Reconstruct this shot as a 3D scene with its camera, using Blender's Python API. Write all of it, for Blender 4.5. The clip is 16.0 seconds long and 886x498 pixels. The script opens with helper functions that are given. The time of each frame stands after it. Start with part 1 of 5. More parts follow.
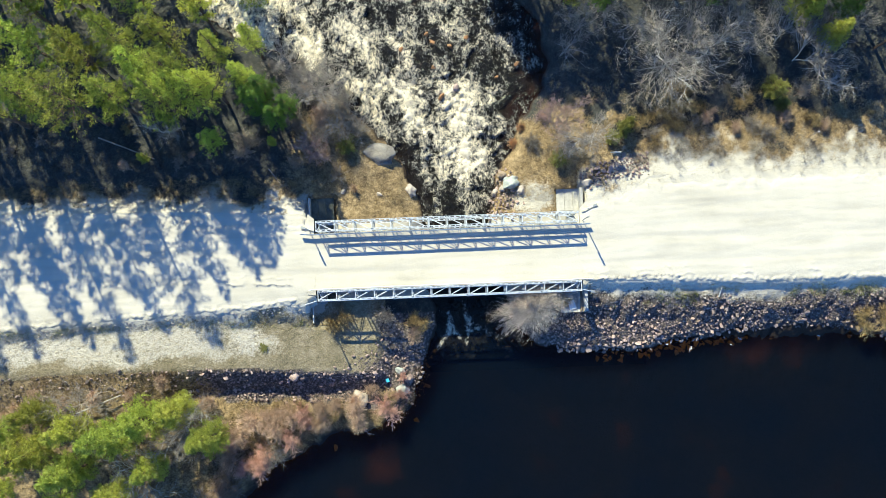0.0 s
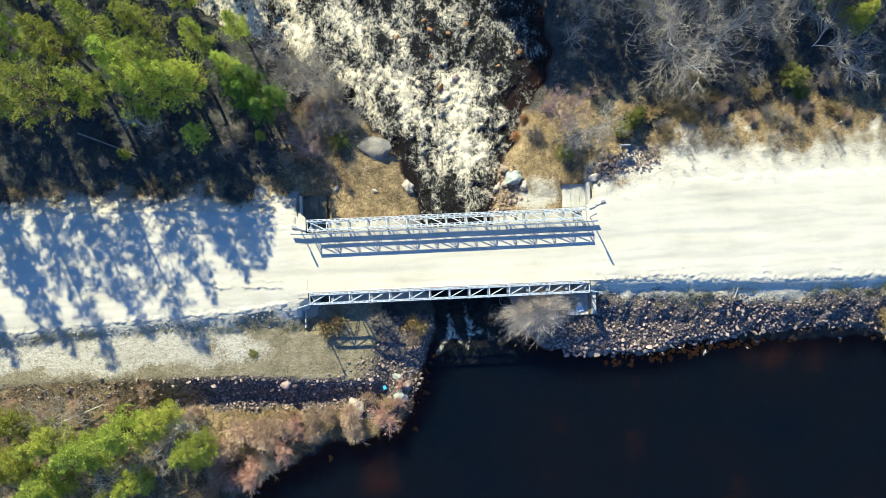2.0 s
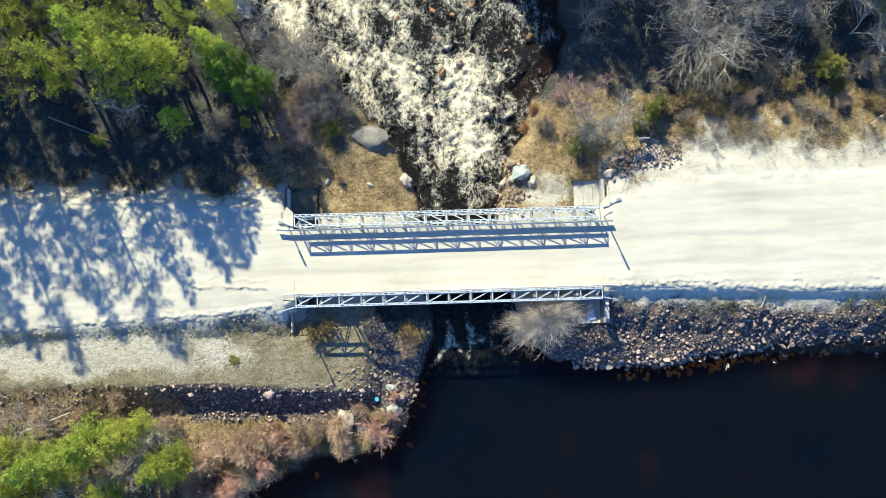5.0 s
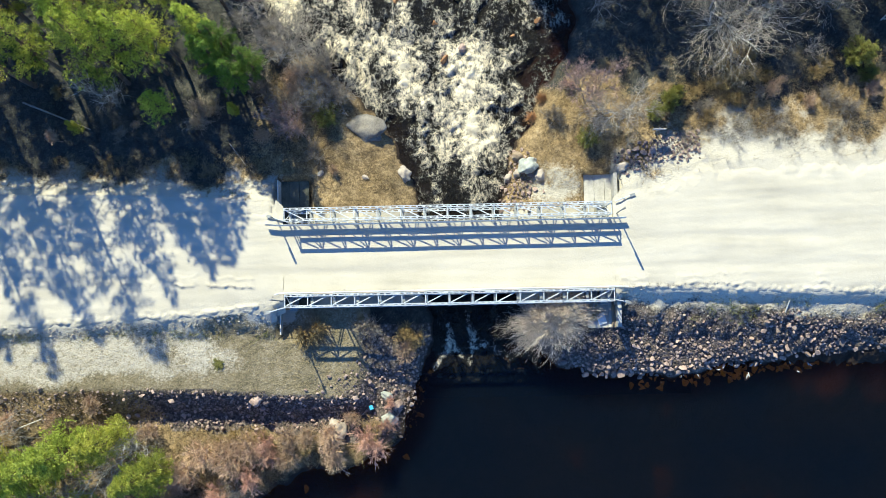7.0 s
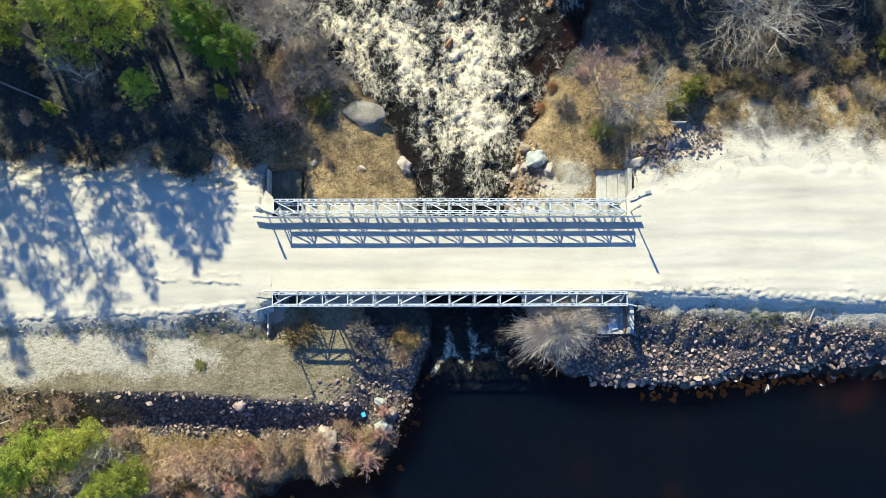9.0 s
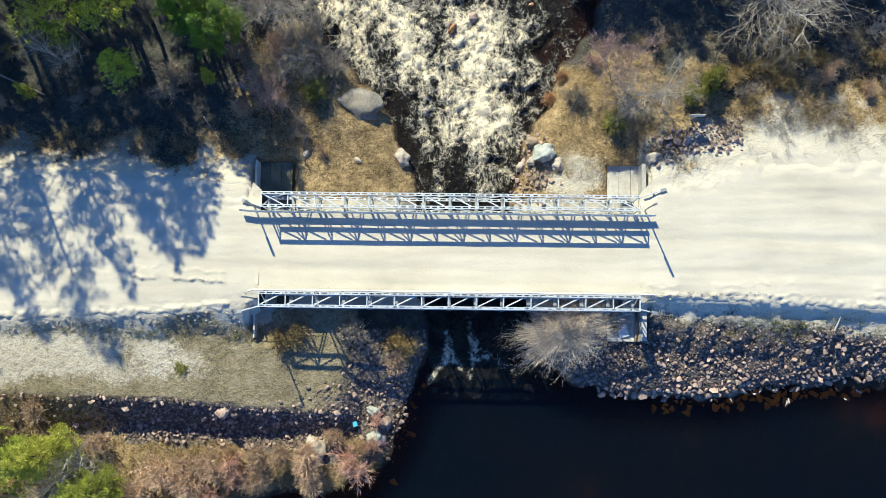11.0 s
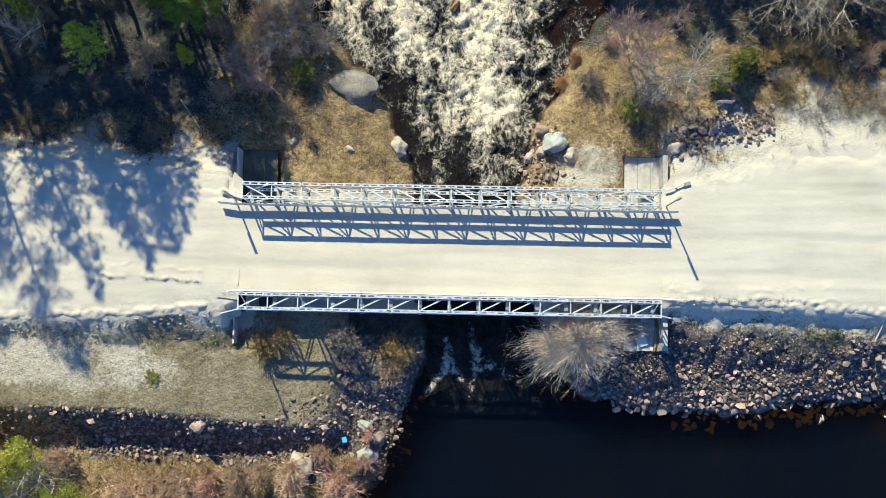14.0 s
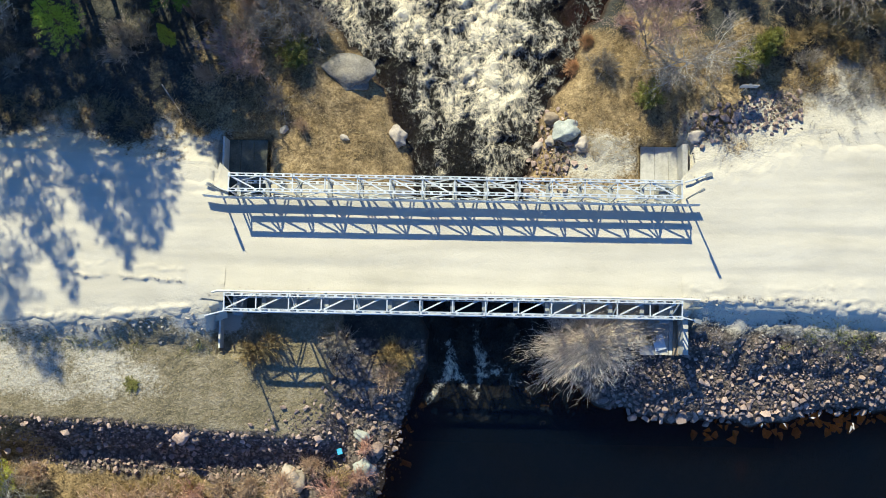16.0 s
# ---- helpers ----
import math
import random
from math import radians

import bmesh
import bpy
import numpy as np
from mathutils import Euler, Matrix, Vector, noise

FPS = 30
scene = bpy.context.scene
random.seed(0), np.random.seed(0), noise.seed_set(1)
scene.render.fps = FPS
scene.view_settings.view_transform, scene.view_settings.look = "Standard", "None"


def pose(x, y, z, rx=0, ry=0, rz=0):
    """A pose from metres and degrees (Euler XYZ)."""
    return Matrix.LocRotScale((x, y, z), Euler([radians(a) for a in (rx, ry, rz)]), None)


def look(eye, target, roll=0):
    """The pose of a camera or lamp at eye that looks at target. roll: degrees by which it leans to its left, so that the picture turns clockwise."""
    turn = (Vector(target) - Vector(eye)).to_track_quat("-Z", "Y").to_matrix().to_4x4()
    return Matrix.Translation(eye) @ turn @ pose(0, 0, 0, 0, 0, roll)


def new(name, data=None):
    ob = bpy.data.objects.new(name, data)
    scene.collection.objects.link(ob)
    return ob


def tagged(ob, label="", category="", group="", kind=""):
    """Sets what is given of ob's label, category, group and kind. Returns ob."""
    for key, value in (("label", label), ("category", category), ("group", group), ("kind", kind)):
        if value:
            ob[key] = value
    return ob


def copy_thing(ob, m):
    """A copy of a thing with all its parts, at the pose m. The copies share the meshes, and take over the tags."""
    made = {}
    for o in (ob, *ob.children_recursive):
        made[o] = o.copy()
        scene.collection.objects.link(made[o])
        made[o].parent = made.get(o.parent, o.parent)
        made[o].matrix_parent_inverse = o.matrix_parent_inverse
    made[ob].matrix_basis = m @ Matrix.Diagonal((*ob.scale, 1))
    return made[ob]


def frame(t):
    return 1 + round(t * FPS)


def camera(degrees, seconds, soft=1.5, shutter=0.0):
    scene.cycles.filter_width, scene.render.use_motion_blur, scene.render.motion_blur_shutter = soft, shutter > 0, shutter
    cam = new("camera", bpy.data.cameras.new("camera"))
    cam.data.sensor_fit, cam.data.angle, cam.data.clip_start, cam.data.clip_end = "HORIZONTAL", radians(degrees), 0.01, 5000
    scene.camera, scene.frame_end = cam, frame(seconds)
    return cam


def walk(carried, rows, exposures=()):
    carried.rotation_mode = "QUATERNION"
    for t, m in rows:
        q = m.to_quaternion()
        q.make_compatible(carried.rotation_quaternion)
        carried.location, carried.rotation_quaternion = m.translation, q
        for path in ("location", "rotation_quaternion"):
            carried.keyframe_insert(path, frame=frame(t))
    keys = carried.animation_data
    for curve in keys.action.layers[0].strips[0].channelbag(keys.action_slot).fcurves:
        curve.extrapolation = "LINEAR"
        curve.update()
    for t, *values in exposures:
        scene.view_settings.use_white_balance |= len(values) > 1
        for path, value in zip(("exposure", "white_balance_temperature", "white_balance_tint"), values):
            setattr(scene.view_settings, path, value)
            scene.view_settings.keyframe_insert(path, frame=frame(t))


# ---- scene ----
cam = camera(49.2, 16.0, 0.85)
PATH = [
    (0, (-0.894, -4.582, 79.704), (-0.882, -4.45, 77.708), 2.9),
    (0.5, (-0.56, -4.179, 78.679), (-0.556, -4.057, 76.683), -0.5),
    (1, (-0.386, -3.899, 77.609), (-0.387, -3.783, 75.613), -2.5),
    (1.5, (-0.311, -3.73, 76.448), (-0.313, -3.617, 74.451), -3.1),
    (2, (-0.311, -3.643, 75.342), (-0.312, -3.529, 73.345), -3.1),
    (2.5, (-0.249, -3.56, 74.254), (-0.252, -3.445, 72.257), -3.6),
    (3, (-0.14, -3.494, 73.228), (-0.145, -3.378, 71.231), -4.7),
    (3.5, (0.029, -3.49, 72.16), (0.02, -3.373, 70.163), -6.5),
    (4, (0.177, -3.566, 71.183), (0.164, -3.446, 69.187), -8.2),
    (6.5, (0.512, -4.343, 65.223), (0.485, -4.194, 63.228), -11.5),
    (7, (0.479, -4.369, 64.129), (0.453, -4.218, 62.135), -11.0),
    (7.5, (0.422, -4.342, 63.04), (0.396, -4.19, 61.046), -10.4),
    (8, (0.327, -4.268, 61.858), (0.304, -4.118, 59.864), -9.3),
    (8.5, (0.339, -4.185, 60.803), (0.314, -4.037, 58.809), -9.6),
    (9, (0.379, -4.145, 59.763), (0.353, -3.996, 57.769), -10.0),
    (11.5, (0.287, -4.289, 54.771), (0.262, -4.126, 52.778), -7.7),
    (12, (0.269, -4.197, 53.915), (0.244, -4.034, 51.922), -7.5),
    (12.5, (0.262, -4.055, 53.078), (0.238, -3.895, 51.085), -7.6),
    (13, (0.297, -3.955, 52.246), (0.272, -3.797, 50.252), -8.1),
    (13.5, (0.319, -4.031, 51.303), (0.292, -3.868, 49.31), -8.2),
    (14, (0.297, -4.22, 50.356), (0.27, -4.047, 48.364), -7.7),
    (14.5, (0.281, -4.214, 49.335), (0.254, -4.04, 47.343), -7.7),
    (15, (0.239, -4.139, 48.416), (0.212, -3.966, 46.424), -7.9),
    (15.5, (0.068, -4.081, 47.494), (0.046, -3.909, 45.501), -6.3),
    (16, (-0.163, -4.068, 46.617), (-0.178, -3.895, 44.624), -3.9),
]
EXPOSURES = [(0.0, 1.1, 4930, 6.3), (4.0, 1.06, 4930, 6.3), (9.0, 0.96, 4980, 7.3), (12.0, 0.87, 5040, 8.0), (16.0, 0.8, 5060, 8.0)]
walk(cam, [(t, look(eye, target, roll)) for t, eye, target, roll in PATH], EXPOSURES)

# ---- world and sun ----
SUN_X, SUN_Y = 0.49, -1.133          # shadow drift in metres for one metre of height
SUN_LEN = math.hypot(SUN_X, SUN_Y)
SUN_EL = math.atan(1.0 / SUN_LEN)
SUN_AZ = math.atan2(-SUN_X, -SUN_Y)  # clockwise from +y

world = bpy.data.worlds.new("daylight")
scene.world = world
world.use_nodes = True
wn = world.node_tree
for n in list(wn.nodes):
    wn.nodes.remove(n)
sky = wn.nodes.new("ShaderNodeTexSky")
sky.sky_type = "NISHITA"
sky.sun_disc = False
sky.sun_elevation = SUN_EL
sky.sun_rotation = SUN_AZ % (2 * math.pi)
sky.air_density, sky.dust_density, sky.ozone_density = 1.0, 0.1, 8.5
bg = wn.nodes.new("ShaderNodeBackground")
bg.inputs["Strength"].default_value = 0.09
wo = wn.nodes.new("ShaderNodeOutputWorld")
wn.links.new(sky.outputs[0], bg.inputs["Color"])
wn.links.new(bg.outputs[0], wo.inputs["Surface"])

sun_data = bpy.data.lights.new("sun", "SUN")
sun_data.energy, sun_data.angle, sun_data.color = 5.0, radians(0.65), (1.0, 0.8, 0.42)
sun = new("sun", sun_data)
sun.matrix_world = look((0, 0, 120), (SUN_X * 120, SUN_Y * 120, 0))


# ---- noise ----
def _hash(ix, iy, seed):
    h = (ix * 374761393 + iy * 668265263 + seed * 1442695041) & 0x7FFFFFFF
    h = ((h ^ (h >> 13)) * 1274126177) & 0x7FFFFFFF
    return ((h ^ (h >> 16)) & 0xFFFF) / 65535.0


def pnoise(x, y, seed=0):
    """Smooth gradient noise on arrays, about -0.7 to 0.7."""
    x, y = np.asarray(x, float), np.asarray(y, float)
    ix, iy = np.floor(x).astype(np.int64), np.floor(y).astype(np.int64)
    fx, fy = x - ix, y - iy
    u, v = fx * fx * fx * (fx * (fx * 6 - 15) + 10), fy * fy * fy * (fy * (fy * 6 - 15) + 10)

    def corner(dx, dy):
        a = _hash(ix + dx, iy + dy, seed) * 2 * np.pi
        return np.cos(a) * (fx - dx) + np.sin(a) * (fy - dy)

    top = corner(0, 0) * (1 - u) + corner(1, 0) * u
    low = corner(0, 1) * (1 - u) + corner(1, 1) * u
    return top * (1 - v) + low * v


def fbm(x, y, size, octaves=4, seed=0, gain=0.5):
    total, amp, f = 0.0, 1.0, 1.0 / size
    for k in range(octaves):
        total = total + amp * pnoise(x * f + 17.3 * k, y * f - 9.1 * k, seed + k)
        amp, f = amp * gain, f * 2.03
    return total


def smooth(a, b, v):
    t = np.clip((v - a) / (b - a), 0, 1)
    return t * t * (3 - 2 * t)


# ---- materials ----
def mat_new(name):
    m = bpy.data.materials.new(name)
    m.use_nodes = True
    t = m.node_tree
    b = t.nodes["Principled BSDF"]
    return m, t, b


def node(t, kind, **values):
    n = t.nodes.new(kind)
    for k, v in values.items():
        n.inputs[k.replace("_", " ")].default_value = v
    return n


def place(t, flat=False):
    return t.nodes.new("ShaderNodeNewGeometry").outputs["Position"]


def noise_tex(t, scale, detail=4.0, rough=0.55, coords=None, distortion=0.0):
    n = node(t, "ShaderNodeTexNoise", Scale=scale, Detail=detail, Roughness=rough, Distortion=distortion)
    t.links.new(coords if coords is not None else place(t), n.inputs["Vector"])
    return n.outputs["Fac"]


def ramp(t, fac, stops):
    r = t.nodes.new("ShaderNodeValToRGB")
    while len(r.color_ramp.elements) < len(stops):
        r.color_ramp.elements.new(0.5)
    for e, (p, c) in zip(r.color_ramp.elements, stops):
        e.position, e.color = p, (*c, 1)
    t.links.new(fac, r.inputs["Fac"])
    return r.outputs["Color"]


def mix(t, fac, a, b, kind="MIX"):
    m = t.nodes.new("ShaderNodeMix")
    m.data_type, m.blend_type = "RGBA", kind
    for sock, v in ((m.inputs["Factor"], fac), (m.inputs["A"], a), (m.inputs["B"], b)):
        if isinstance(v, (int, float)):
            sock.default_value = v
        elif isinstance(v, tuple):
            sock.default_value = (*v, 1)
        else:
            t.links.new(v, sock)
    return m.outputs["Result"]


def maths(t, op, a, b=0.0, c=0.0):
    m = t.nodes.new("ShaderNodeMath")
    m.operation = op
    m.use_clamp = False
    for sock, v in zip(m.inputs, (a, b, c)):
        if isinstance(v, (int, float)):
            sock.default_value = v
        else:
            t.links.new(v, sock)
    return m.outputs[0]


def attr(t, name):
    a = t.nodes.new("ShaderNodeAttribute")
    a.attribute_name = name
    return a.outputs["Fac"]


def bump(t, b, height, strength=0.4, distance=0.03):
    n = t.nodes.new("ShaderNodeBump")
    n.inputs["Strength"].default_value, n.inputs["Distance"].default_value = strength, distance
    t.links.new(height, n.inputs["Height"])
    t.links.new(n.outputs["Normal"], b.inputs["Normal"])


def varied(name, dark, light, scale, roughness=0.85, metallic=0.0, fine=None, random_amount=0.0, relief=0.3, depth=0.02):
    """Two scales of variation between two colours, with relief."""
    m, t, b = mat_new(name)
    big = noise_tex(t, scale, 5)
    small = noise_tex(t, fine or scale * 9, 3)
    f = maths(t, "ADD", maths(t, "MULTIPLY", big, 0.6), maths(t, "MULTIPLY", small, 0.4))
    col = ramp(t, f, [(0.33, dark), (0.67, light)])
    if random_amount:
        info = t.nodes.new("ShaderNodeObjectInfo")
        val = maths(t, "ADD", maths(t, "MULTIPLY", info.outputs["Random"], 2 * random_amount), 1 - random_amount)
        hsv = node(t, "ShaderNodeHueSaturation")
        t.links.new(val, hsv.inputs["Value"])
        t.links.new(col, hsv.inputs["Color"])
        col = hsv.outputs["Color"]
    t.links.new(col, b.inputs["Base Color"])
    b.inputs["Roughness"].default_value, b.inputs["Metallic"].default_value = roughness, metallic
    if relief:
        bump(t, b, small, relief, depth)
    return m


def leafy(name, dark, light, roughness=0.6, translucent=0.25, spread=0.25, tone=0.0):
    """Foliage and twigs: colour by clump and by plant, a little light through it."""
    m, t, b = mat_new(name)
    geo = t.nodes.new("ShaderNodeNewGeometry")
    info = t.nodes.new("ShaderNodeObjectInfo")
    f = maths(t, "ADD", maths(t, "MULTIPLY", geo.outputs["Random Per Island"], 0.45), maths(t, "MULTIPLY", noise_tex(t, 1.6, 3), 0.55))
    col = ramp(t, f, [(0.15, dark), (0.85, light)])
    hsv = node(t, "ShaderNodeHueSaturation")
    t.links.new(maths(t, "ADD", maths(t, "MULTIPLY", info.outputs["Random"], 2 * spread), 1 - spread), hsv.inputs["Value"])
    t.links.new(maths(t, "ADD", maths(t, "MULTIPLY", maths(t, "FRACT", maths(t, "MULTIPLY", info.outputs["Random"], 7.0)), 2 * tone), 0.5 - tone), hsv.inputs["Hue"])
    t.links.new(col, hsv.inputs["Color"])
    t.links.new(hsv.outputs["Color"], b.inputs["Base Color"])
    b.inputs["Roughness"].default_value = roughness
    if translucent:
        out = t.nodes["Material Output"]
        tr = t.nodes.new("ShaderNodeBsdfTranslucent")
        t.links.new(hsv.outputs["Color"], tr.inputs["Color"])
        mx = t.nodes.new("ShaderNodeMixShader")
        mx.inputs[0].default_value = translucent
        t.links.new(b.outputs[0], mx.inputs[1])
        t.links.new(tr.outputs[0], mx.inputs[2])
        t.links.new(mx.outputs[0], out.inputs["Surface"])
    return m


def gravel_colour(t, p):
    """Pale crushed-rock gravel, drawn out along the road by traffic."""
    mp = t.nodes.new("ShaderNodeMapping")
    mp.inputs["Scale"].default_value = (0.12, 1.0, 1.0)
    t.links.new(p, mp.inputs["Vector"])
    lanes = noise_tex(t, 0.9, 4, 0.6, mp.outputs[0])
    patch = noise_tex(t, 0.35, 4, 0.55, p)
    grit = noise_tex(t, 22.0, 3, 0.7, p)
    f = maths(t, "ADD", maths(t, "ADD", maths(t, "MULTIPLY", lanes, 0.35), maths(t, "MULTIPLY", patch, 0.25)), maths(t, "MULTIPLY", grit, 0.4))
    return ramp(t, f, [(0.34, (0.37, 0.34, 0.275)), (0.5, (0.5, 0.465, 0.385)), (0.66, (0.59, 0.55, 0.46))]), grit


def make_gravel():
    m, t, b = mat_new("gravel")
    col, grit = gravel_colour(t, place(t))
    t.links.new(col, b.inputs["Base Color"])
    b.inputs["Roughness"].default_value = 0.95
    bump(t, b, maths(t, "ADD", maths(t, "MULTIPLY", grit, 0.3), noise_tex(t, 4.0, 6, 0.7)), 0.35, 0.08)
    return m


def make_ground():
    m, t, b = mat_new("ground")
    p = place(t)
    sand, grit = gravel_colour(t, p)
    g1, g2 = noise_tex(t, 0.7, 5, 0.6, p), noise_tex(t, 9.0, 4, 0.65, p)
    g3 = noise_tex(t, 2.6, 6, 0.72, p, 0.6)
    gf = maths(t, "ADD", maths(t, "ADD", maths(t, "MULTIPLY", g1, 0.3), maths(t, "MULTIPLY", g2, 0.3)), maths(t, "MULTIPLY", g3, 0.4))
    grass = ramp(t, gf, [(0.37, (0.05, 0.035, 0.018)), (0.47, (0.17, 0.12, 0.055)), (0.57, (0.38, 0.28, 0.14)), (0.68, (0.56, 0.46, 0.27))])
    # floor under the trees: their shade is put into this dark neutral colour
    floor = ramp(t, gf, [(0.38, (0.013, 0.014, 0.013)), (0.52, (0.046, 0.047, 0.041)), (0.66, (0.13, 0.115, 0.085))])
    turf = ramp(t, gf, [(0.36, (0.08, 0.07, 0.038)), (0.5, (0.22, 0.187, 0.115)), (0.66, (0.4, 0.35, 0.255))])
    mud = ramp(t, gf, [(0.35, (0.012, 0.008, 0.005)), (0.7, (0.05, 0.028, 0.014))])
    vor = node(t, "ShaderNodeTexVoronoi", Scale=5.5)
    t.links.new(p, vor.inputs["Vector"])
    sep = t.nodes.new("ShaderNodeSeparateColor")
    t.links.new(vor.outputs["Color"], sep.inputs[0])
    chips = ramp(t, sep.outputs[0], [(0.0, (0.1, 0.088, 0.08)), (0.5, (0.21, 0.18, 0.16)), (1.0, (0.42, 0.35, 0.3))])
    gapf = ramp(t, vor.outputs["Distance"], [(0.2, (0.8, 0.8, 0.8)), (0.7, (0.4, 0.38, 0.36))])
    chips = mix(t, 1.0, chips, gapf, "MULTIPLY")
    wob = maths(t, "ADD", maths(t, "MULTIPLY", maths(t, "SUBTRACT", g2, 0.5), 1.0), maths(t, "MULTIPLY", maths(t, "SUBTRACT", noise_tex(t, 3.0, 5, 0.7, p), 0.5), 1.0))

    def mask(name):
        v = maths(t, "ADD", attr(t, name), wob)
        r = t.nodes.new("ShaderNodeMapRange")
        r.inputs["From Min"].default_value, r.inputs["From Max"].default_value = 0.3, 0.7
        t.links.new(v, r.inputs["Value"])
        return r.outputs[0]

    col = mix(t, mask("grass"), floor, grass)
    col = mix(t, mask("turf"), col, turf)
    col = mix(t, mask("stone"), col, chips)
    dusty = mix(t, 0.5, grass, sand)
    col = mix(t, mask("sand"), col, mix(t, mask("dust"), sand, dusty))
    col = mix(t, mask("mud"), col, mud)
    t.links.new(col, b.inputs["Base Color"])
    b.inputs["Roughness"].default_value = 0.95
    lumps = maths(t, "ADD", maths(t, "MULTIPLY", g2, 0.35), noise_tex(t, 3.4, 6, 0.7, p))
    bump(t, b, lumps, 0.8, 0.22)
    rough = maths(t, "ADD", 0.14, maths(t, "MULTIPLY", attr(t, "rough"), 0.7))
    t.links.new(rough, t.nodes["Bump"].inputs["Strength"])
    return m


def make_river():
    """Rapids: dark tea water under threads of white, thick cream foam where it breaks."""
    m, t, b = mat_new("river_water")
    p = place(t)
    swirl = node(t, "ShaderNodeTexNoise", Scale=0.7, Detail=2.0, Roughness=0.5)
    t.links.new(p, swirl.inputs["Vector"])
    off = t.nodes.new("ShaderNodeVectorMath")
    off.operation = "MULTIPLY_ADD"
    off.inputs[1].default_value = (0.9, 0.9, 0.0)
    t.links.new(swirl.outputs["Color"], off.inputs[0])
    mp = t.nodes.new("ShaderNodeMapping")
    mp.inputs["Scale"].default_value = (1.0, 0.72, 0.6)
    t.links.new(p, mp.inputs["Vector"])
    t.links.new(mp.outputs[0], off.inputs[2])
    w = off.outputs[0]

    def thread(scale, detail, sharp, distortion):
        n = noise_tex(t, scale, detail, 0.6, w, distortion)
        return maths(t, "MAXIMUM", maths(t, "SUBTRACT", 1.0, maths(t, "MULTIPLY", maths(t, "ABSOLUTE", maths(t, "SUBTRACT", n, 0.5)), sharp)), 0.0)

    r1, r2, r3 = thread(0.8, 4, 8.0, 0.0), thread(2.2, 5, 8.0, 0.0), thread(5.5, 3, 7.0, 0.0)
    broad = noise_tex(t, 0.6, 5, 0.62, w)
    grain = noise_tex(t, 5.0, 6, 0.72, p)
    web = maths(t, "ADD", maths(t, "ADD", maths(t, "MULTIPLY", r1, 0.3), maths(t, "MULTIPLY", r2, 0.42)), maths(t, "MULTIPLY", r3, 0.36))
    f = maths(t, "ADD", attr(t, "foam"), maths(t, "MULTIPLY", maths(t, "SUBTRACT", web, 0.42), 0.75))
    f = maths(t, "ADD", f, maths(t, "MULTIPLY", maths(t, "SUBTRACT", broad, 0.5), 2.3))
    f = maths(t, "ADD", f, maths(t, "MULTIPLY", maths(t, "SUBTRACT", grain, 0.5), 1.15))
    r = t.nodes.new("ShaderNodeMapRange")
    r.inputs["From Min"].default_value, r.inputs["From Max"].default_value = 0.1, 1.02
    t.links.new(f, r.inputs["Value"])
    foam = r.outputs[0]
    deep = mix(t, attr(t, "shallow"), (0.012, 0.011, 0.009), (0.026, 0.01, 0.005))
    body = ramp(t, foam, [(0.0, (0.012, 0.011, 0.009)), (0.26, (0.045, 0.042, 0.036)), (0.46, (0.24, 0.225, 0.19)), (0.68, (0.56, 0.49, 0.35)), (0.95, (0.92, 0.82, 0.6))])
    wet = t.nodes.new("ShaderNodeMapRange")
    wet.inputs["From Min"].default_value, wet.inputs["From Max"].default_value = 0.0, 0.2
    t.links.new(foam, wet.inputs["Value"])
    t.links.new(mix(t, wet.outputs[0], deep, body), b.inputs["Base Color"])
    t.links.new(maths(t, "ADD", 0.08, maths(t, "MULTIPLY", foam, 0.6)), b.inputs["Roughness"])
    b.inputs["IOR"].default_value = 1.33
    bump(t, b, maths(t, "ADD", web, maths(t, "MULTIPLY", grain, 0.8)), 0.9, 0.16)
    return m


def make_lake():
    m, t, b = mat_new("lake_water")
    out = t.nodes["Material Output"]
    t.nodes.remove(b)
    p = place(t)
    tr = t.nodes.new("ShaderNodeBsdfTransparent")
    tr.inputs["Color"].default_value = (1.0, 0.45, 0.08, 1)
    gl = t.nodes.new("ShaderNodeBsdfGlossy")
    gl.inputs["Roughness"].default_value = 0.06
    fr = t.nodes.new("ShaderNodeFresnel")
    fr.inputs["IOR"].default_value = 1.33
    bp = t.nodes.new("ShaderNodeBump")
    bp.inputs["Strength"].default_value, bp.inputs["Distance"].default_value = 0.12, 0.03
    t.links.new(noise_tex(t, 2.5, 4, 0.6, p), bp.inputs["Height"])
    t.links.new(bp.outputs[0], gl.inputs["Normal"])
    df = t.nodes.new("ShaderNodeBsdfDiffuse")
    t.links.new(ramp(t, noise_tex(t, 0.16, 3, 0.5, p), [(0.35, (0.003, 0.005, 0.008)), (0.6, (0.005, 0.006, 0.007)), (0.72, (0.02, 0.009, 0.006))]), df.inputs["Color"])
    murk = t.nodes.new("ShaderNodeMixShader")
    t.links.new(maths(t, "ADD", 0.03, maths(t, "MULTIPLY", attr(t, "deep"), 0.58)), murk.inputs[0])
    t.links.new(tr.outputs[0], murk.inputs[1])
    t.links.new(df.outputs[0], murk.inputs[2])
    mx = t.nodes.new("ShaderNodeMixShader")
    t.links.new(fr.outputs[0], mx.inputs[0])
    t.links.new(murk.outputs[0], mx.inputs[1])
    t.links.new(gl.outputs[0], mx.inputs[2])
    t.links.new(mx.outputs[0], out.inputs["Surface"])
    return m


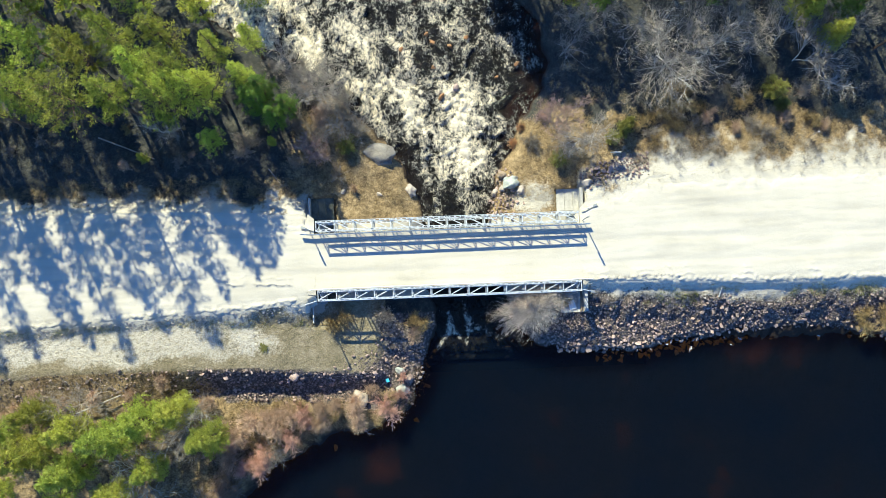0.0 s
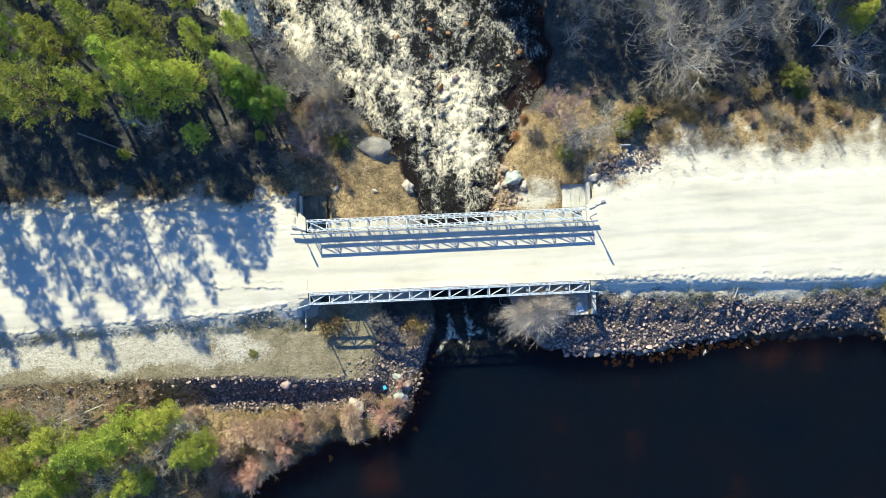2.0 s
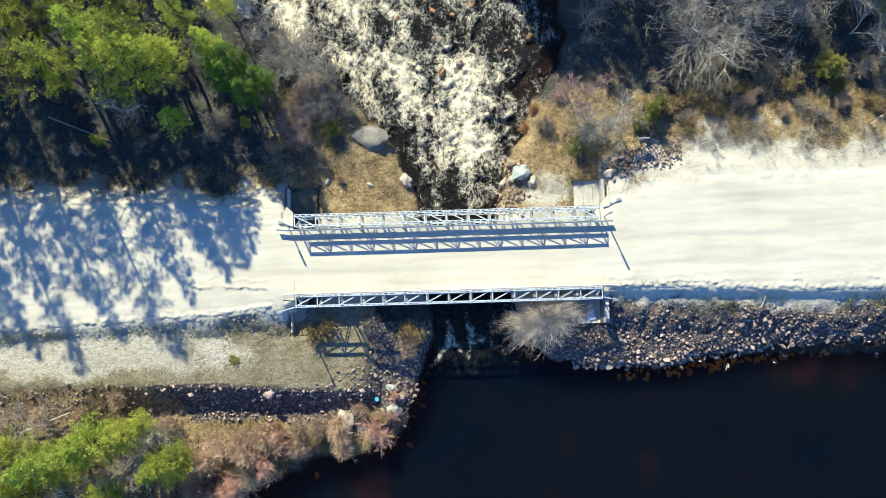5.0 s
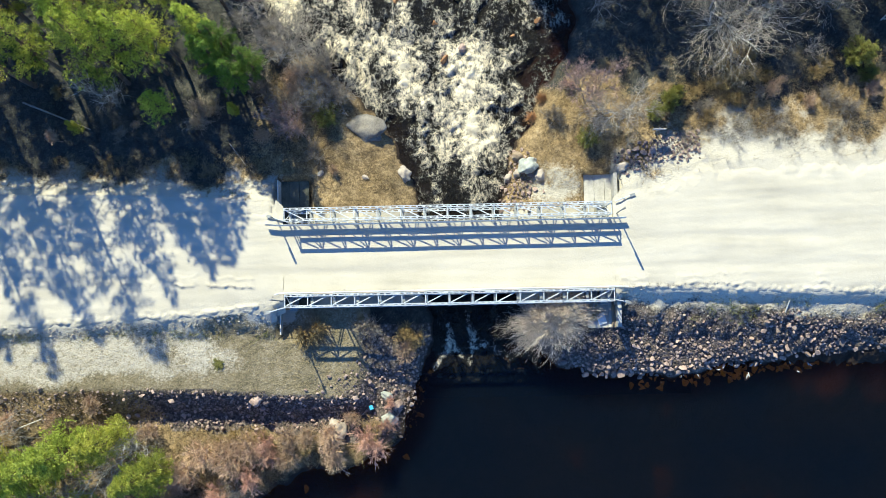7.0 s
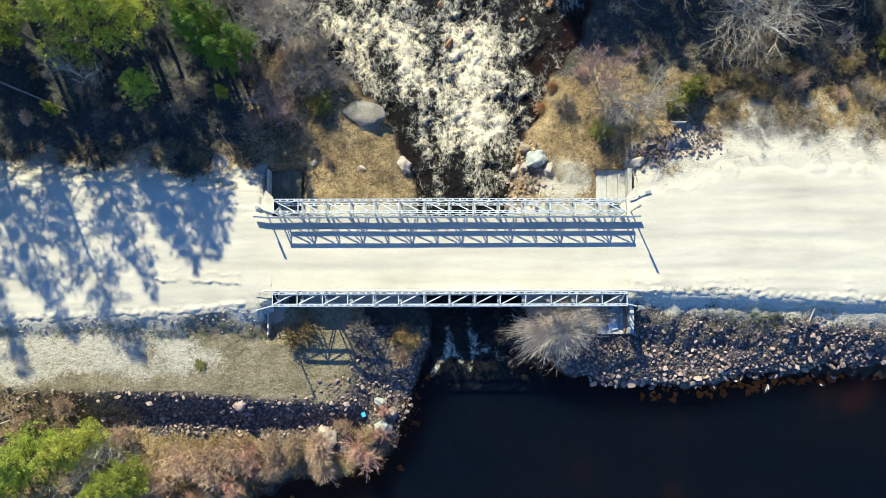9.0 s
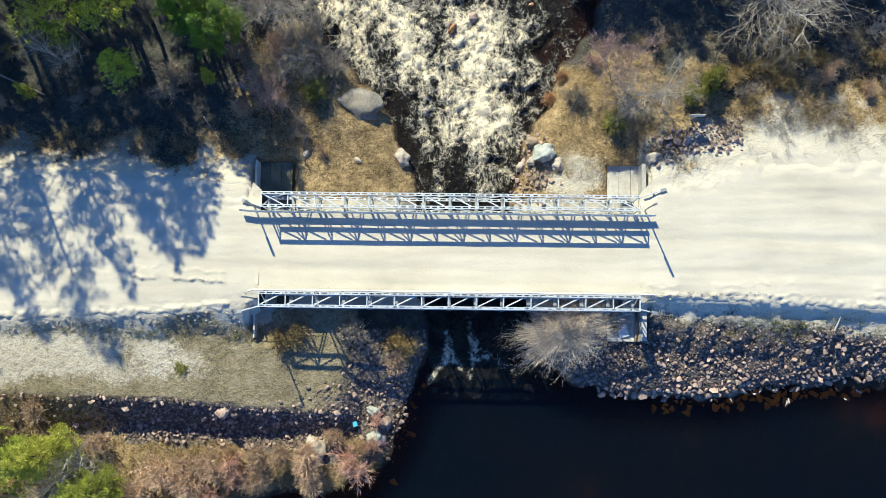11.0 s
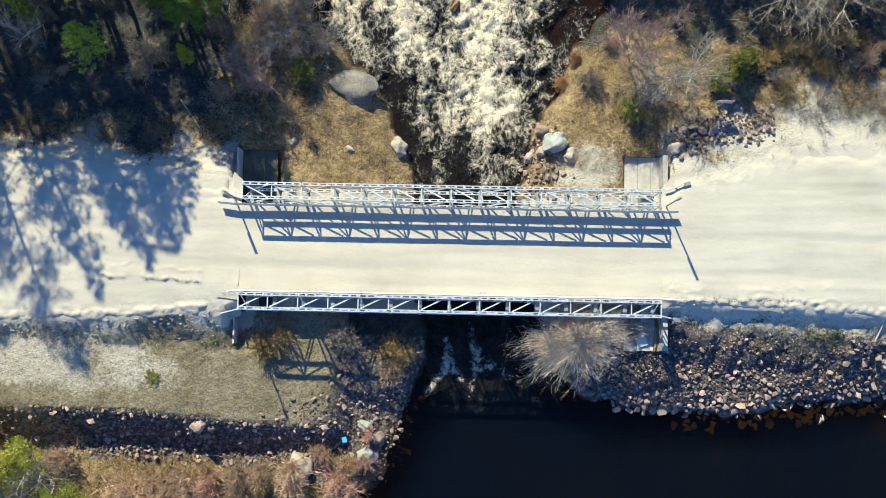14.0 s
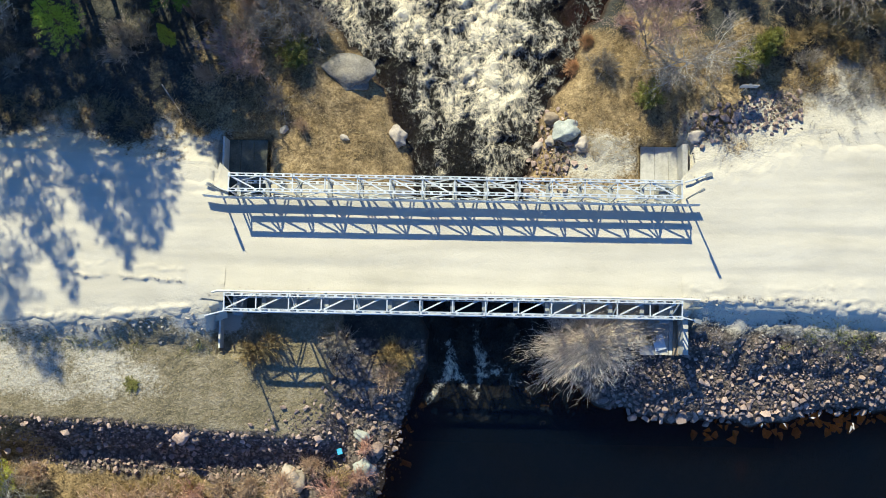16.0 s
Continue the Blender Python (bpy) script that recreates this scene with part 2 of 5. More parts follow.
GRAVEL, GROUND, RIVER, LAKE = make_gravel(), make_ground(), make_river(), make_lake()
STEEL = varied("galvanised_steel", (0.5, 0.53, 0.55), (0.74, 0.76, 0.76), 1.3, 0.45, 0.35, random_amount=0.06, relief=0.1)
DULL_STEEL = varied("weathered_steel", (0.22, 0.23, 0.23), (0.42, 0.43, 0.42), 1.5, 0.55, 0.4, relief=0.1)
# concrete darkened to green-black: the shade on the west slabs, as colour
SHADED_CONCRETE = varied("mossy_concrete", (0.035, 0.04, 0.03), (0.16, 0.16, 0.12), 1.6, 0.92, relief=0.4)
BANK_ROCK = varied("bank_rock", (0.1, 0.09, 0.075), (0.34, 0.31, 0.26), 0.9, 0.88, fine=12.0, relief=0.8, depth=0.06)
TWIG_PALE = leafy("pale_willow_twigs", (0.16, 0.13, 0.095), (0.84, 0.72, 0.58), 0.85, 0.0)
CONCRETE = varied("concrete", (0.34, 0.325, 0.29), (0.58, 0.56, 0.51), 1.1, 0.9, random_amount=0.22, relief=0.35)
TIMBER = varied("old_timber", (0.16, 0.12, 0.08), (0.36, 0.29, 0.21), 2.0, 0.85, relief=0.3)
PALE_WOOD = varied("bleached_wood", (0.4, 0.38, 0.34), (0.62, 0.59, 0.54), 2.0, 0.85, relief=0.2)
ROCK = varied("riprap_rock", (0.14, 0.1, 0.085), (0.46, 0.35, 0.295), 1.6, 0.85, random_amount=0.35, relief=0.5, depth=0.03)
DROWNED_ROCK = varied("washed_granite", (0.5, 0.44, 0.36), (0.8, 0.72, 0.62), 2.2, 0.8, random_amount=0.2, relief=0.4, depth=0.03)
PALE_ROCK = varied("pale_granite", (0.26, 0.225, 0.19), (0.5, 0.44, 0.37), 2.2, 0.85, relief=0.5, depth=0.03)
GREY_ROCK = varied("lichen_granite", (0.22, 0.235, 0.215), (0.48, 0.5, 0.45), 1.8, 0.88, relief=0.5, depth=0.03)
RUSTY_ROCK = varied("rusty_granite", (0.14, 0.07, 0.025), (0.46, 0.24, 0.09), 3.0, 0.6, relief=0.8, depth=0.03)
BARK = varied("pine_bark", (0.05, 0.035, 0.025), (0.17, 0.11, 0.07), 3.0, 0.95, relief=0.5)
GREY_BARK = varied("grey_bark", (0.16, 0.14, 0.12), (0.42, 0.38, 0.33), 3.0, 0.9, random_amount=0.2, relief=0.3)
NEEDLES = leafy("pine_needles", (0.08, 0.145, 0.016), (0.68, 0.7, 0.075), 0.5, 0.42, 0.32, 0.014)
LIME_NEEDLES = leafy("young_pine_needles", (0.12, 0.17, 0.02), (0.66, 0.68, 0.1), 0.55, 0.45, 0.3, 0.015)
JUNIPER_GREEN = leafy("juniper_needles", (0.09, 0.1, 0.02), (0.36, 0.35, 0.08), 0.6, 0.25)
TWIG_PINK = leafy("bare_pinkish_twigs", (0.26, 0.17, 0.145), (0.56, 0.4, 0.355), 0.85, 0.0)
SPRUCE = leafy("spruce_needles", (0.04, 0.1, 0.008), (0.22, 0.32, 0.025), 0.55, 0.25)
TWIG_GREY = leafy("bare_grey_twigs", (0.11, 0.095, 0.076), (0.42, 0.365, 0.29), 0.85, 0.0)
TWIG_BROWN = leafy("bare_brown_twigs", (0.28, 0.19, 0.12), (0.68, 0.5, 0.34), 0.85, 0.0)
TWIG_RED = leafy("bare_reddish_twigs", (0.3, 0.17, 0.12), (0.7, 0.45, 0.34), 0.85, 0.0)
TWIG_OLIVE = leafy("budding_twigs", (0.17, 0.125, 0.055), (0.52, 0.39, 0.17), 0.8, 0.1)
GREEN_GRASS = leafy("new_grass", (0.1, 0.11, 0.025), (0.3, 0.31, 0.1), 0.8, 0.2)
STRAW = leafy("straw_reeds", (0.28, 0.15, 0.065), (0.72, 0.45, 0.22), 0.8, 0.15)
DRY_GRASS = leafy("dry_grass", (0.22, 0.16, 0.075), (0.64, 0.51, 0.28), 0.85, 0.2)
BLUE_PLASTIC = varied("blue_plastic", (0.08, 0.4, 0.6), (0.15, 0.55, 0.75), 4.0, 0.5, relief=0.0)


# ---- mesh helpers ----
def mesh_from(name, verts, faces, material, smooth_faces=False):
    me = bpy.data.meshes.new(name)
    me.from_pydata([tuple(v) for v in verts], [], [tuple(f) for f in faces])
    me.materials.append(material)
    if smooth_faces:
        me.polygons.foreach_set("use_smooth", [True] * len(me.polygons))
    me.update()
    return me


def part(name, me, parent, label=""):
    ob = new(name, me)
    ob.parent = parent
    if label:
        tagged(ob, label)
    return ob


def set_attr(me, name, values):
    a = me.attributes.new(name, "FLOAT", "POINT")
    a.data.foreach_set("value", np.asarray(values, np.float32))


class Build:
    """Collects vertices and faces of one mesh."""

    def __init__(self):
        self.v, self.f = [], []

    def add(self, verts, faces):
        k = len(self.v)
        self.v.extend(verts)
        self.f.extend(tuple(i + k for i in f) for f in faces)

    def box(self, lo, hi):
        (a, b, c), (d, e, f) = lo, hi
        self.add([(a, b, c), (d, b, c), (d, e, c), (a, e, c), (a, b, f), (d, b, f), (d, e, f), (a, e, f)],
                 [(0, 3, 2, 1), (4, 5, 6, 7), (0, 1, 5, 4), (1, 2, 6, 5), (2, 3, 7, 6), (3, 0, 4, 7)])

    def bar(self, p, q, wide, deep, up=(0, 0, 1), chamfer=0.15):
        """A straight member with softened edges between two points."""
        p, q = Vector(p), Vector(q)
        d = (q - p).normalized()
        up = Vector(up)
        if abs(d.dot(up)) > 0.95:
            up = Vector((1, 0, 0))
        s = d.cross(up).normalized()
        u = s.cross(d)
        a, b = wide / 2, deep / 2
        c = min(a, b) * chamfer * 2
        ring = [(a - c, b), (-a + c, b), (-a, b - c), (-a, -b + c), (-a + c, -b), (a - c, -b), (a, -b + c), (a, b - c)]
        verts = [end + s * x + u * y for end in (p, q) for x, y in ring]
        n = 8
        faces = [(i, (i + 1) % n, n + (i + 1) % n, n + i) for i in range(n)]
        faces += [tuple(range(n - 1, -1, -1)), tuple(range(n, 2 * n))]
        self.add([tuple(v) for v in verts], faces)

    def tube(self, pts, radii, sides):
        base = len(self.v)
        last = len(pts) - 1
        for i, (p, r) in enumerate(zip(pts, radii)):
            d = (pts[min(i + 1, last)] - pts[max(i - 1, 0)]).normalized()
            s = d.orthogonal().normalized()
            u = d.cross(s)
            for k in range(sides):
                a = 2 * math.pi * k / sides
                self.v.append(tuple(p + (s * math.cos(a) + u * math.sin(a)) * r))
        for i in range(last):
            for k in range(sides):
                a, b = base + i * sides + k, base + i * sides + (k + 1) % sides
                self.f.append((a, b, b + sides, a + sides))

    def sliver(self, p, q, wide, rng):
        """One thin tapered blade from p to q."""
        d = q - p
        s = d.cross(Vector((rng.uniform(-1, 1), rng.uniform(-1, 1), rng.uniform(-1, 1)))).normalized() * wide * 0.5
        k = len(self.v)
        self.v.extend((tuple(p - s), tuple(p + s), tuple(q)))
        self.f.append((k, k + 1, k + 2))

    def done(self, name, material, smooth_faces=False):
        return mesh_from(name, self.v, self.f, material, smooth_faces)


def one(name, fill, material, smooth_faces=False):
    b = Build()
    fill(b)
    return b.done(name, material, smooth_faces)


# ---- plan of the ground ----
LAKE_Z = -3.2
WEST_BANK = [(-60, 62), (-34, 33), (-23.4, 23.6), (-17.5, 19.8), (-11.6, 17.0), (-7.4, 12.6), (-4.6, 9.6), (-3.4, 7.4), (-2.5, 5.2), (-2.2, 3.0),
             (-1.8, 0.0), (-1.6, -3.5), (-1.5, -6.6), (-2.6, -9.0), (-3.0, -10.9), (-4.2, -12.9), (-6.2, -14.2), (-9.6, -14.5), (-12.6, -15.7), (-16.0, -17.4),
             (-20, -22), (-30, -34), (-70, -80), (-400, -420)]
EAST_BANK = [(420, -60), (120, -20), (60, -11), (44, -8.8), (37.5, -7.9), (33, -7.0), (28.5, -6.8), (24.0, -7.0), (19.2, -7.65), (16.2, -8.1), (13.2, -8.25), (9.5, -8.1),
             (7.4, -7.4), (5.6, -6.0), (4.6, -3.0), (4.0, 0.0), (3.9, 3.6), (4.3, 5.6), (4.9, 8.0), (6.3, 10.6), (7.7, 12.6), (8.7, 14.4), (9.2, 16.6), (8.9, 19.0), (7.6, 21.4), (4.6, 24.4),
             (-3, 33), (-22, 62)]
WATER = WEST_BANK + [(-400, -600), (420, -600)] + EAST_BANK


SHORE_GRID = []


def shore_distance(x, y):
    """Metres from the water's edge: positive on land, negative in the water. Single places are read from a grid."""
    x, y = np.asarray(x, float), np.asarray(y, float)
    if x.size > 16 or np.max(np.abs(x)) > 59 or np.max(np.abs(y)) > 39:
        return shore_exact(x, y)
    if not SHORE_GRID:
        SHORE_GRID.append(shore_exact(*np.meshgrid(np.arange(-60, 60.1, 0.25), np.arange(-40, 40.1, 0.25), indexing="ij")))
    g, u, v = SHORE_GRID[0], (x + 60) * 4, (y + 40) * 4
    i, j = u.astype(int), v.astype(int)
    u, v = u - i, v - j
    return (g[i, j] * (1 - u) + g[i + 1, j] * u) * (1 - v) + (g[i, j + 1] * (1 - u) + g[i + 1, j + 1] * u) * v


def shore_exact(x, y):
    best = np.full(x.shape, 1e9)
    inside = np.zeros(x.shape, bool)
    n = len(WATER)
    for i in range(n):
        (ax, ay), (bx, by) = WATER[i], WATER[(i + 1) % n]
        dx, dy = bx - ax, by - ay
        t = np.clip(((x - ax) * dx + (y - ay) * dy) / (dx * dx + dy * dy), 0, 1)
        best = np.minimum(best, np.hypot(x - ax - t * dx, y - ay - t * dy))
        cross = ((ay > y) != (by > y)) & (x < (bx - ax) * (y - ay) / ((by - ay) or 1e-9) + ax)
        inside ^= cross
    d = np.where(inside, -best, best)
    return d + np.where(np.abs(d) < 6, fbm(x, y, 2.6, 3, 51) * 0.75, 0.0)


def water_level(y):
    return np.interp(y, [-9, -5, 0, 5, 12, 25, 60], [LAKE_Z, -3.1, -2.85, -2.5, -2.15, -1.7, -1.2])


def road_top(x):
    return np.interp(x, [-300, -37, -23, -12, -11, 11, 11.8, 15, 19.4, 28, 37, 300], [5.2, 4.8, 4.5, 3.9, 3.0, 3.0, 3.9, 4.8, 6.3, 6.0, 5.9, 6])


def road_low(x):
    return np.interp(x, [-300, -37, -30, -23, -17, -11.5, -11, 11, 11.6, 19, 28, 37, 300], [-5.2, -4.8, -4.4, -4.0, -3.75, -3.2, -3, -3, -2.5, -2.75, -3.1, -3.1, -3.2])


def bench_low(x):
    return np.interp(x, [-300, -37, -30, -23, -16, -11, -8], [-9.5, -8.5, -8.2, -8.4, -8.7, -9.1, -9.3])


def ground_height(x, y):
    x, y = np.asarray(x, float), np.asarray(y, float)
    sd = shore_distance(x, y)
    wz = water_level(y)
    roll = fbm(x, y, 7.0, 4, 3) * 0.35 + fbm(x, y, 1.3, 3, 9) * 0.13
    low = smooth(-6.0, -9.0, y) * (x < 2)
    land = wz + (1.0 - 0.6 * low) * (1 - np.exp(-np.maximum(sd, 0) / (0.9 + 0.9 * low))) + (0.55 - 0.35 * low) * (1 - np.exp(-np.maximum(sd, 0) / 6.0)) + roll * np.clip(sd / 2, 0, 1)
    land = np.where(sd < 0, wz + np.maximum(0.62 * sd, -3.2) + 0.05 * roll, land)
    # a low shelf of soil with scrub along the south-west shore
    out = np.maximum(np.maximum(y - road_top(x), road_low(x) - y), 0)
    gap = np.maximum(11.3 - np.abs(x), 0)
    edge = fbm(x, y, 2.0, 3, 21) * 0.35
    bank = -0.68 * np.maximum(np.hypot(out, gap) + edge * np.clip(out, 0, 1), 0) + 0.05 * roll
    gentle = -0.03 - 0.13 * out - 0.05 * np.maximum(out - 2.5, 0) ** 1.4 + 0.25 * edge * np.clip(out, 0, 1) + 0.06 * roll
    bank = np.where((y > 0) & (x > 11.5), np.maximum(bank, gentle), bank)
    # the lake side of the east road: a cut edge, a lumpy apron of fill, then a steep slope of rock
    cut = np.maximum(out + 0.35 * edge * np.clip(out, 0, 1), 0)
    bank = np.where((y < 0) & (x > 11.3), -np.interp(cut, [0, 0.5, 1.9, 5.0, 80], [0, 0.58, 1.15, 3.4, 60]) + fbm(x, y, 0.95, 3, 29, 0.65) * 0.36 * smooth(0.7, 1.3, cut), bank)
    rubble = fbm(x, y, 0.75, 3, 27, 0.65) * 0.17 * smooth(0.1, 0.7, out) * (y < 0) * (np.abs(x) > 11)
    bank = bank + rubble
    z_bench = np.interp(x, [-60, -22, -8], [-0.5, -0.62, -1.42])
    off = np.hypot(np.maximum(np.maximum(bench_low(x) - y, y + 2.0), 0), np.maximum(x + 6.2, 0))
    shelf = z_bench - np.interp(x, [-27, -20], [0.42, 1.1]) * np.maximum(off + edge * np.clip(off, 0, 1), 0) + 0.12 * roll
    shelf = np.where(x > 0, -9, shelf)
    z = np.maximum(np.maximum(land, bank - 0.05), shelf)
    seat = (np.abs(np.abs(x) - 10.4) < 1.22) & (np.abs(y - 0.2) < 5.35)
    return np.where(seat, np.minimum(z, -1.72), z)


def axis(fine_lo, fine_hi, step, far):
    inner = np.arange(fine_lo, fine_hi + step / 2, step)
    grow, d, outer = step, 0.0, []
    while d < far:
        grow *= 1.28
        d += grow
        outer.append(d)
    outer = np.array(outer)
    return np.concatenate([fine_lo - outer[::-1], inner, fine_hi + outer])


def sheet(xs, ys, keep=None):
    """Faces of a grid of len(xs) by len(ys) points."""
    nx, ny = len(xs), len(ys)
    i, j = np.meshgrid(np.arange(nx - 1), np.arange(ny - 1), indexing="ij")
    a = (i * ny + j).ravel()
    f = np.stack([a, a + ny, a + ny + 1, a + 1], 1)
    return f if keep is None else f[keep.ravel()]


# ---- ground ----
def set_zones(me, x, y):
    """How much gravel, turf, grass, broken stone and mud lies at each point."""
    sd = shore_distance(x, y)
    out = np.maximum(np.maximum(y - road_top(x), road_low(x) - y), 0)
    n = fbm(x, y, 3.0, 4, 41)
    east_verge = smooth(4.6, 0.0, out + n * 3.0 + fbm(x, y, 0.8, 3, 43) * 1.4) * (x > 11) * (y > 0)
    west_verge = smooth(3.0, 0.2, out + n * 2.4 + fbm(x, y, 0.8, 3, 44)) * (x < -11) * (y > 0) * 0.8
    sand = np.maximum(np.maximum(smooth(1.3, -0.1, out + n * 1.2) * (np.abs(x) > 10.5), east_verge), west_verge)
    sand = np.maximum(sand, smooth(2.0, 0.4, out + n) * (x > 11) * (y < 0) * 0.78)
    sand = np.maximum(sand, np.exp(-((x - 7.2) / 2.0) ** 2 - ((y - 4.8) / 1.4) ** 2) * 1.05)
    bench = (x < -5.5) & (y < 0) & (y > bench_low(x) - 0.2)
    turf = np.where(bench, 0.95, 0.0)
    turf = np.maximum(turf, (x > 11) * (y < 0) * smooth(0.3, 0.9, out) * smooth(2.4, 1.5, out) * smooth(-0.1, 0.25, fbm(x, y, 4.0, 3, 47)) * 0.8)
    sand = np.where(bench, np.maximum(sand, smooth(-9, -21, x + 8 * n) * smooth(-8.6, -7.2, y + n) * 0.66), sand)
    mud = smooth(0.25 + 0.9 * (y < -9), -0.2, sd)
    # where grass is low, the floor colour with tree shade in it shows
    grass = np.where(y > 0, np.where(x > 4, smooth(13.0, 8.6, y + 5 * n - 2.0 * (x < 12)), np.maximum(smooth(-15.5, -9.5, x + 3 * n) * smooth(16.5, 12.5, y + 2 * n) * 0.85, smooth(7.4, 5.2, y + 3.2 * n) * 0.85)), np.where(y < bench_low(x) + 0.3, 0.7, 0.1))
    stone = smooth(0.5, 1.7, out + n) * (x > 10.5) * (y < 0) + ((x < -3) & (x > -21 + 3 * n) & (y < bench_low(x) + 0.1) & (y > bench_low(x) - 2.6 + n)) * 1.0
    stone = np.maximum(stone, ((np.abs(x) < 11) & (y < 0) & (x > 4)) * 1.0)
    stone = np.maximum(stone, smooth(-7.0, -5.0, x + 2.2 * n - 0.35 * (y + 7)) * (x < 0) * (y < -4.5) * (y > -12.5))
    dust = smooth(0.2, 2.6, out + n * 2.0) * (np.abs(x) > 11) * (y > 0) * np.where(x > 0, 0.46, 0.55) + smooth(0.2, 1.2, out + n) * (x > 11) * (y < 0) * 0.35
    rough = smooth(-1.4, 1.8, np.maximum(y - road_top(x), road_low(x) - y) + n)
    sand = np.where(out <= 0, 1.9, sand)
    stone = np.where(out <= 0, 0.0, stone)
    for k, v in (("rough", rough), ("stone", np.clip(stone, 0, 1)), ("dust", dust), ("sand", sand), ("turf", turf), ("mud", mud), ("grass", grass)):
        set_attr(me, k, v)


def build_ground():
    xs, ys = axis(-42, 44, 0.27, 900), axis(-24, 30, 0.27, 900)
    X, Y = np.meshgrid(xs, ys, indexing="ij")
    Z = ground_height(X, Y)
    verts = np.stack([X.ravel(), Y.ravel(), Z.ravel()], 1)
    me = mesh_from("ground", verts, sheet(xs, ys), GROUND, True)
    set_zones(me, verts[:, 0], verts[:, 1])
    tagged(new("ground", me), "uneven ground of dry grass, soil and leaf litter, tree shade darkening its colour", "ground", kind="structure")


build_ground()


# ---- road ----
def gravel_surface(x, y):
    return 0.05 - 0.03 * np.exp(-((np.abs(y) - 0.95) / 0.3) ** 2) + fbm(x * 0.12, y, 0.8, 3, 11) * 0.035 + fbm(x, y, 0.8, 2, 15) * 0.012


def windrow(x, y):
    """Low ragged ridges of gravel pushed up by a blade, running up to the bridge corners."""
    line = np.where(x < 0, np.interp(x, [-30, -18, -11], [-1.3, -1.5, -1.95]), np.interp(x, [11.7, 17.6, 24], [-2.3, -2.15, -2.2]))
    off = y - line - fbm(x, y * 0, 1.3, 3, 17) * 0.3
    there = smooth(0.0, 0.25, fbm(x, y * 0.1, 2.6, 3, 19) + 0.22 - 0.35 * smooth(17, 24, np.abs(x)))
    ridge = 0.065 * np.exp(-(off / 0.08) ** 2) * (1 + 2.2 * fbm(x, y, 0.35, 3, 18)) + 0.045 * smooth(-0.12, 0.1, off) * smooth(1.2, 0.2, off)
    second = 0.03 * np.exp(-((off - 0.55 - 0.3 * fbm(x, y * 0, 3.0, 2, 14)) / 0.07) ** 2) * (1 + 2.5 * fbm(x, y, 0.3, 3, 13))
    return there * (ridge + second)


def sheet_top(x):
    return min(float(road_top(x)) - (0.45 if x < -11.5 else 0.0), 5.6)


def build_road(name, lo, hi, label):
    near = np.arange(11.0, 42.0, 0.1)
    xs = np.concatenate([near, np.geomspace(42.0, 120.0, 40)])
    xs = xs if lo > 0 else -xs[::-1]
    v = np.linspace(0, 1, 96)
    verts = []
    for x in xs:
        a, b = float(road_low(x)) - 0.5, sheet_top(x) + 0.6
        for s in v:
            verts.append((x, a + (b - a) * s, 0.0))
    verts = np.array(verts)
    x, y = verts[:, 0], verts[:, 1]
    ragged = np.where(y > 0, 1.0, np.where(x > 0, 0.2, 0.55)) * (fbm(x, y, 1.1, 4, 5) * 0.7 + fbm(x, y, 4.0, 2, 6) * 0.5)
    edge = np.minimum(y - road_low(x), np.array([sheet_top(v) for v in x]) - y) + ragged
    berm = 0.07 * np.exp(-((y - road_low(x) - 0.25) / 0.2) ** 2) * (1 + 2.4 * fbm(x, y, 0.4, 3, 8))
    verts[:, 2] = gravel_surface(x, y) + windrow(x, y) + berm * smooth(11.0, 13.0, np.abs(x)) - 0.14 * smooth(0.9, -0.3, edge) - 0.8 * smooth(0.12, -0.5, edge) * (y < 0)
    me = mesh_from(name, verts, sheet(xs, v), GROUND, True)
    set_zones(me, x, y)
    tagged(new(name, me), label, "road", kind="structure")


build_road("road_west", -120.0, -11.0, "pale gravel road half in the shade of pines")
build_road("road_east", 11.0, 120.0, "sunlit pale gravel road with faint wheel tracks")


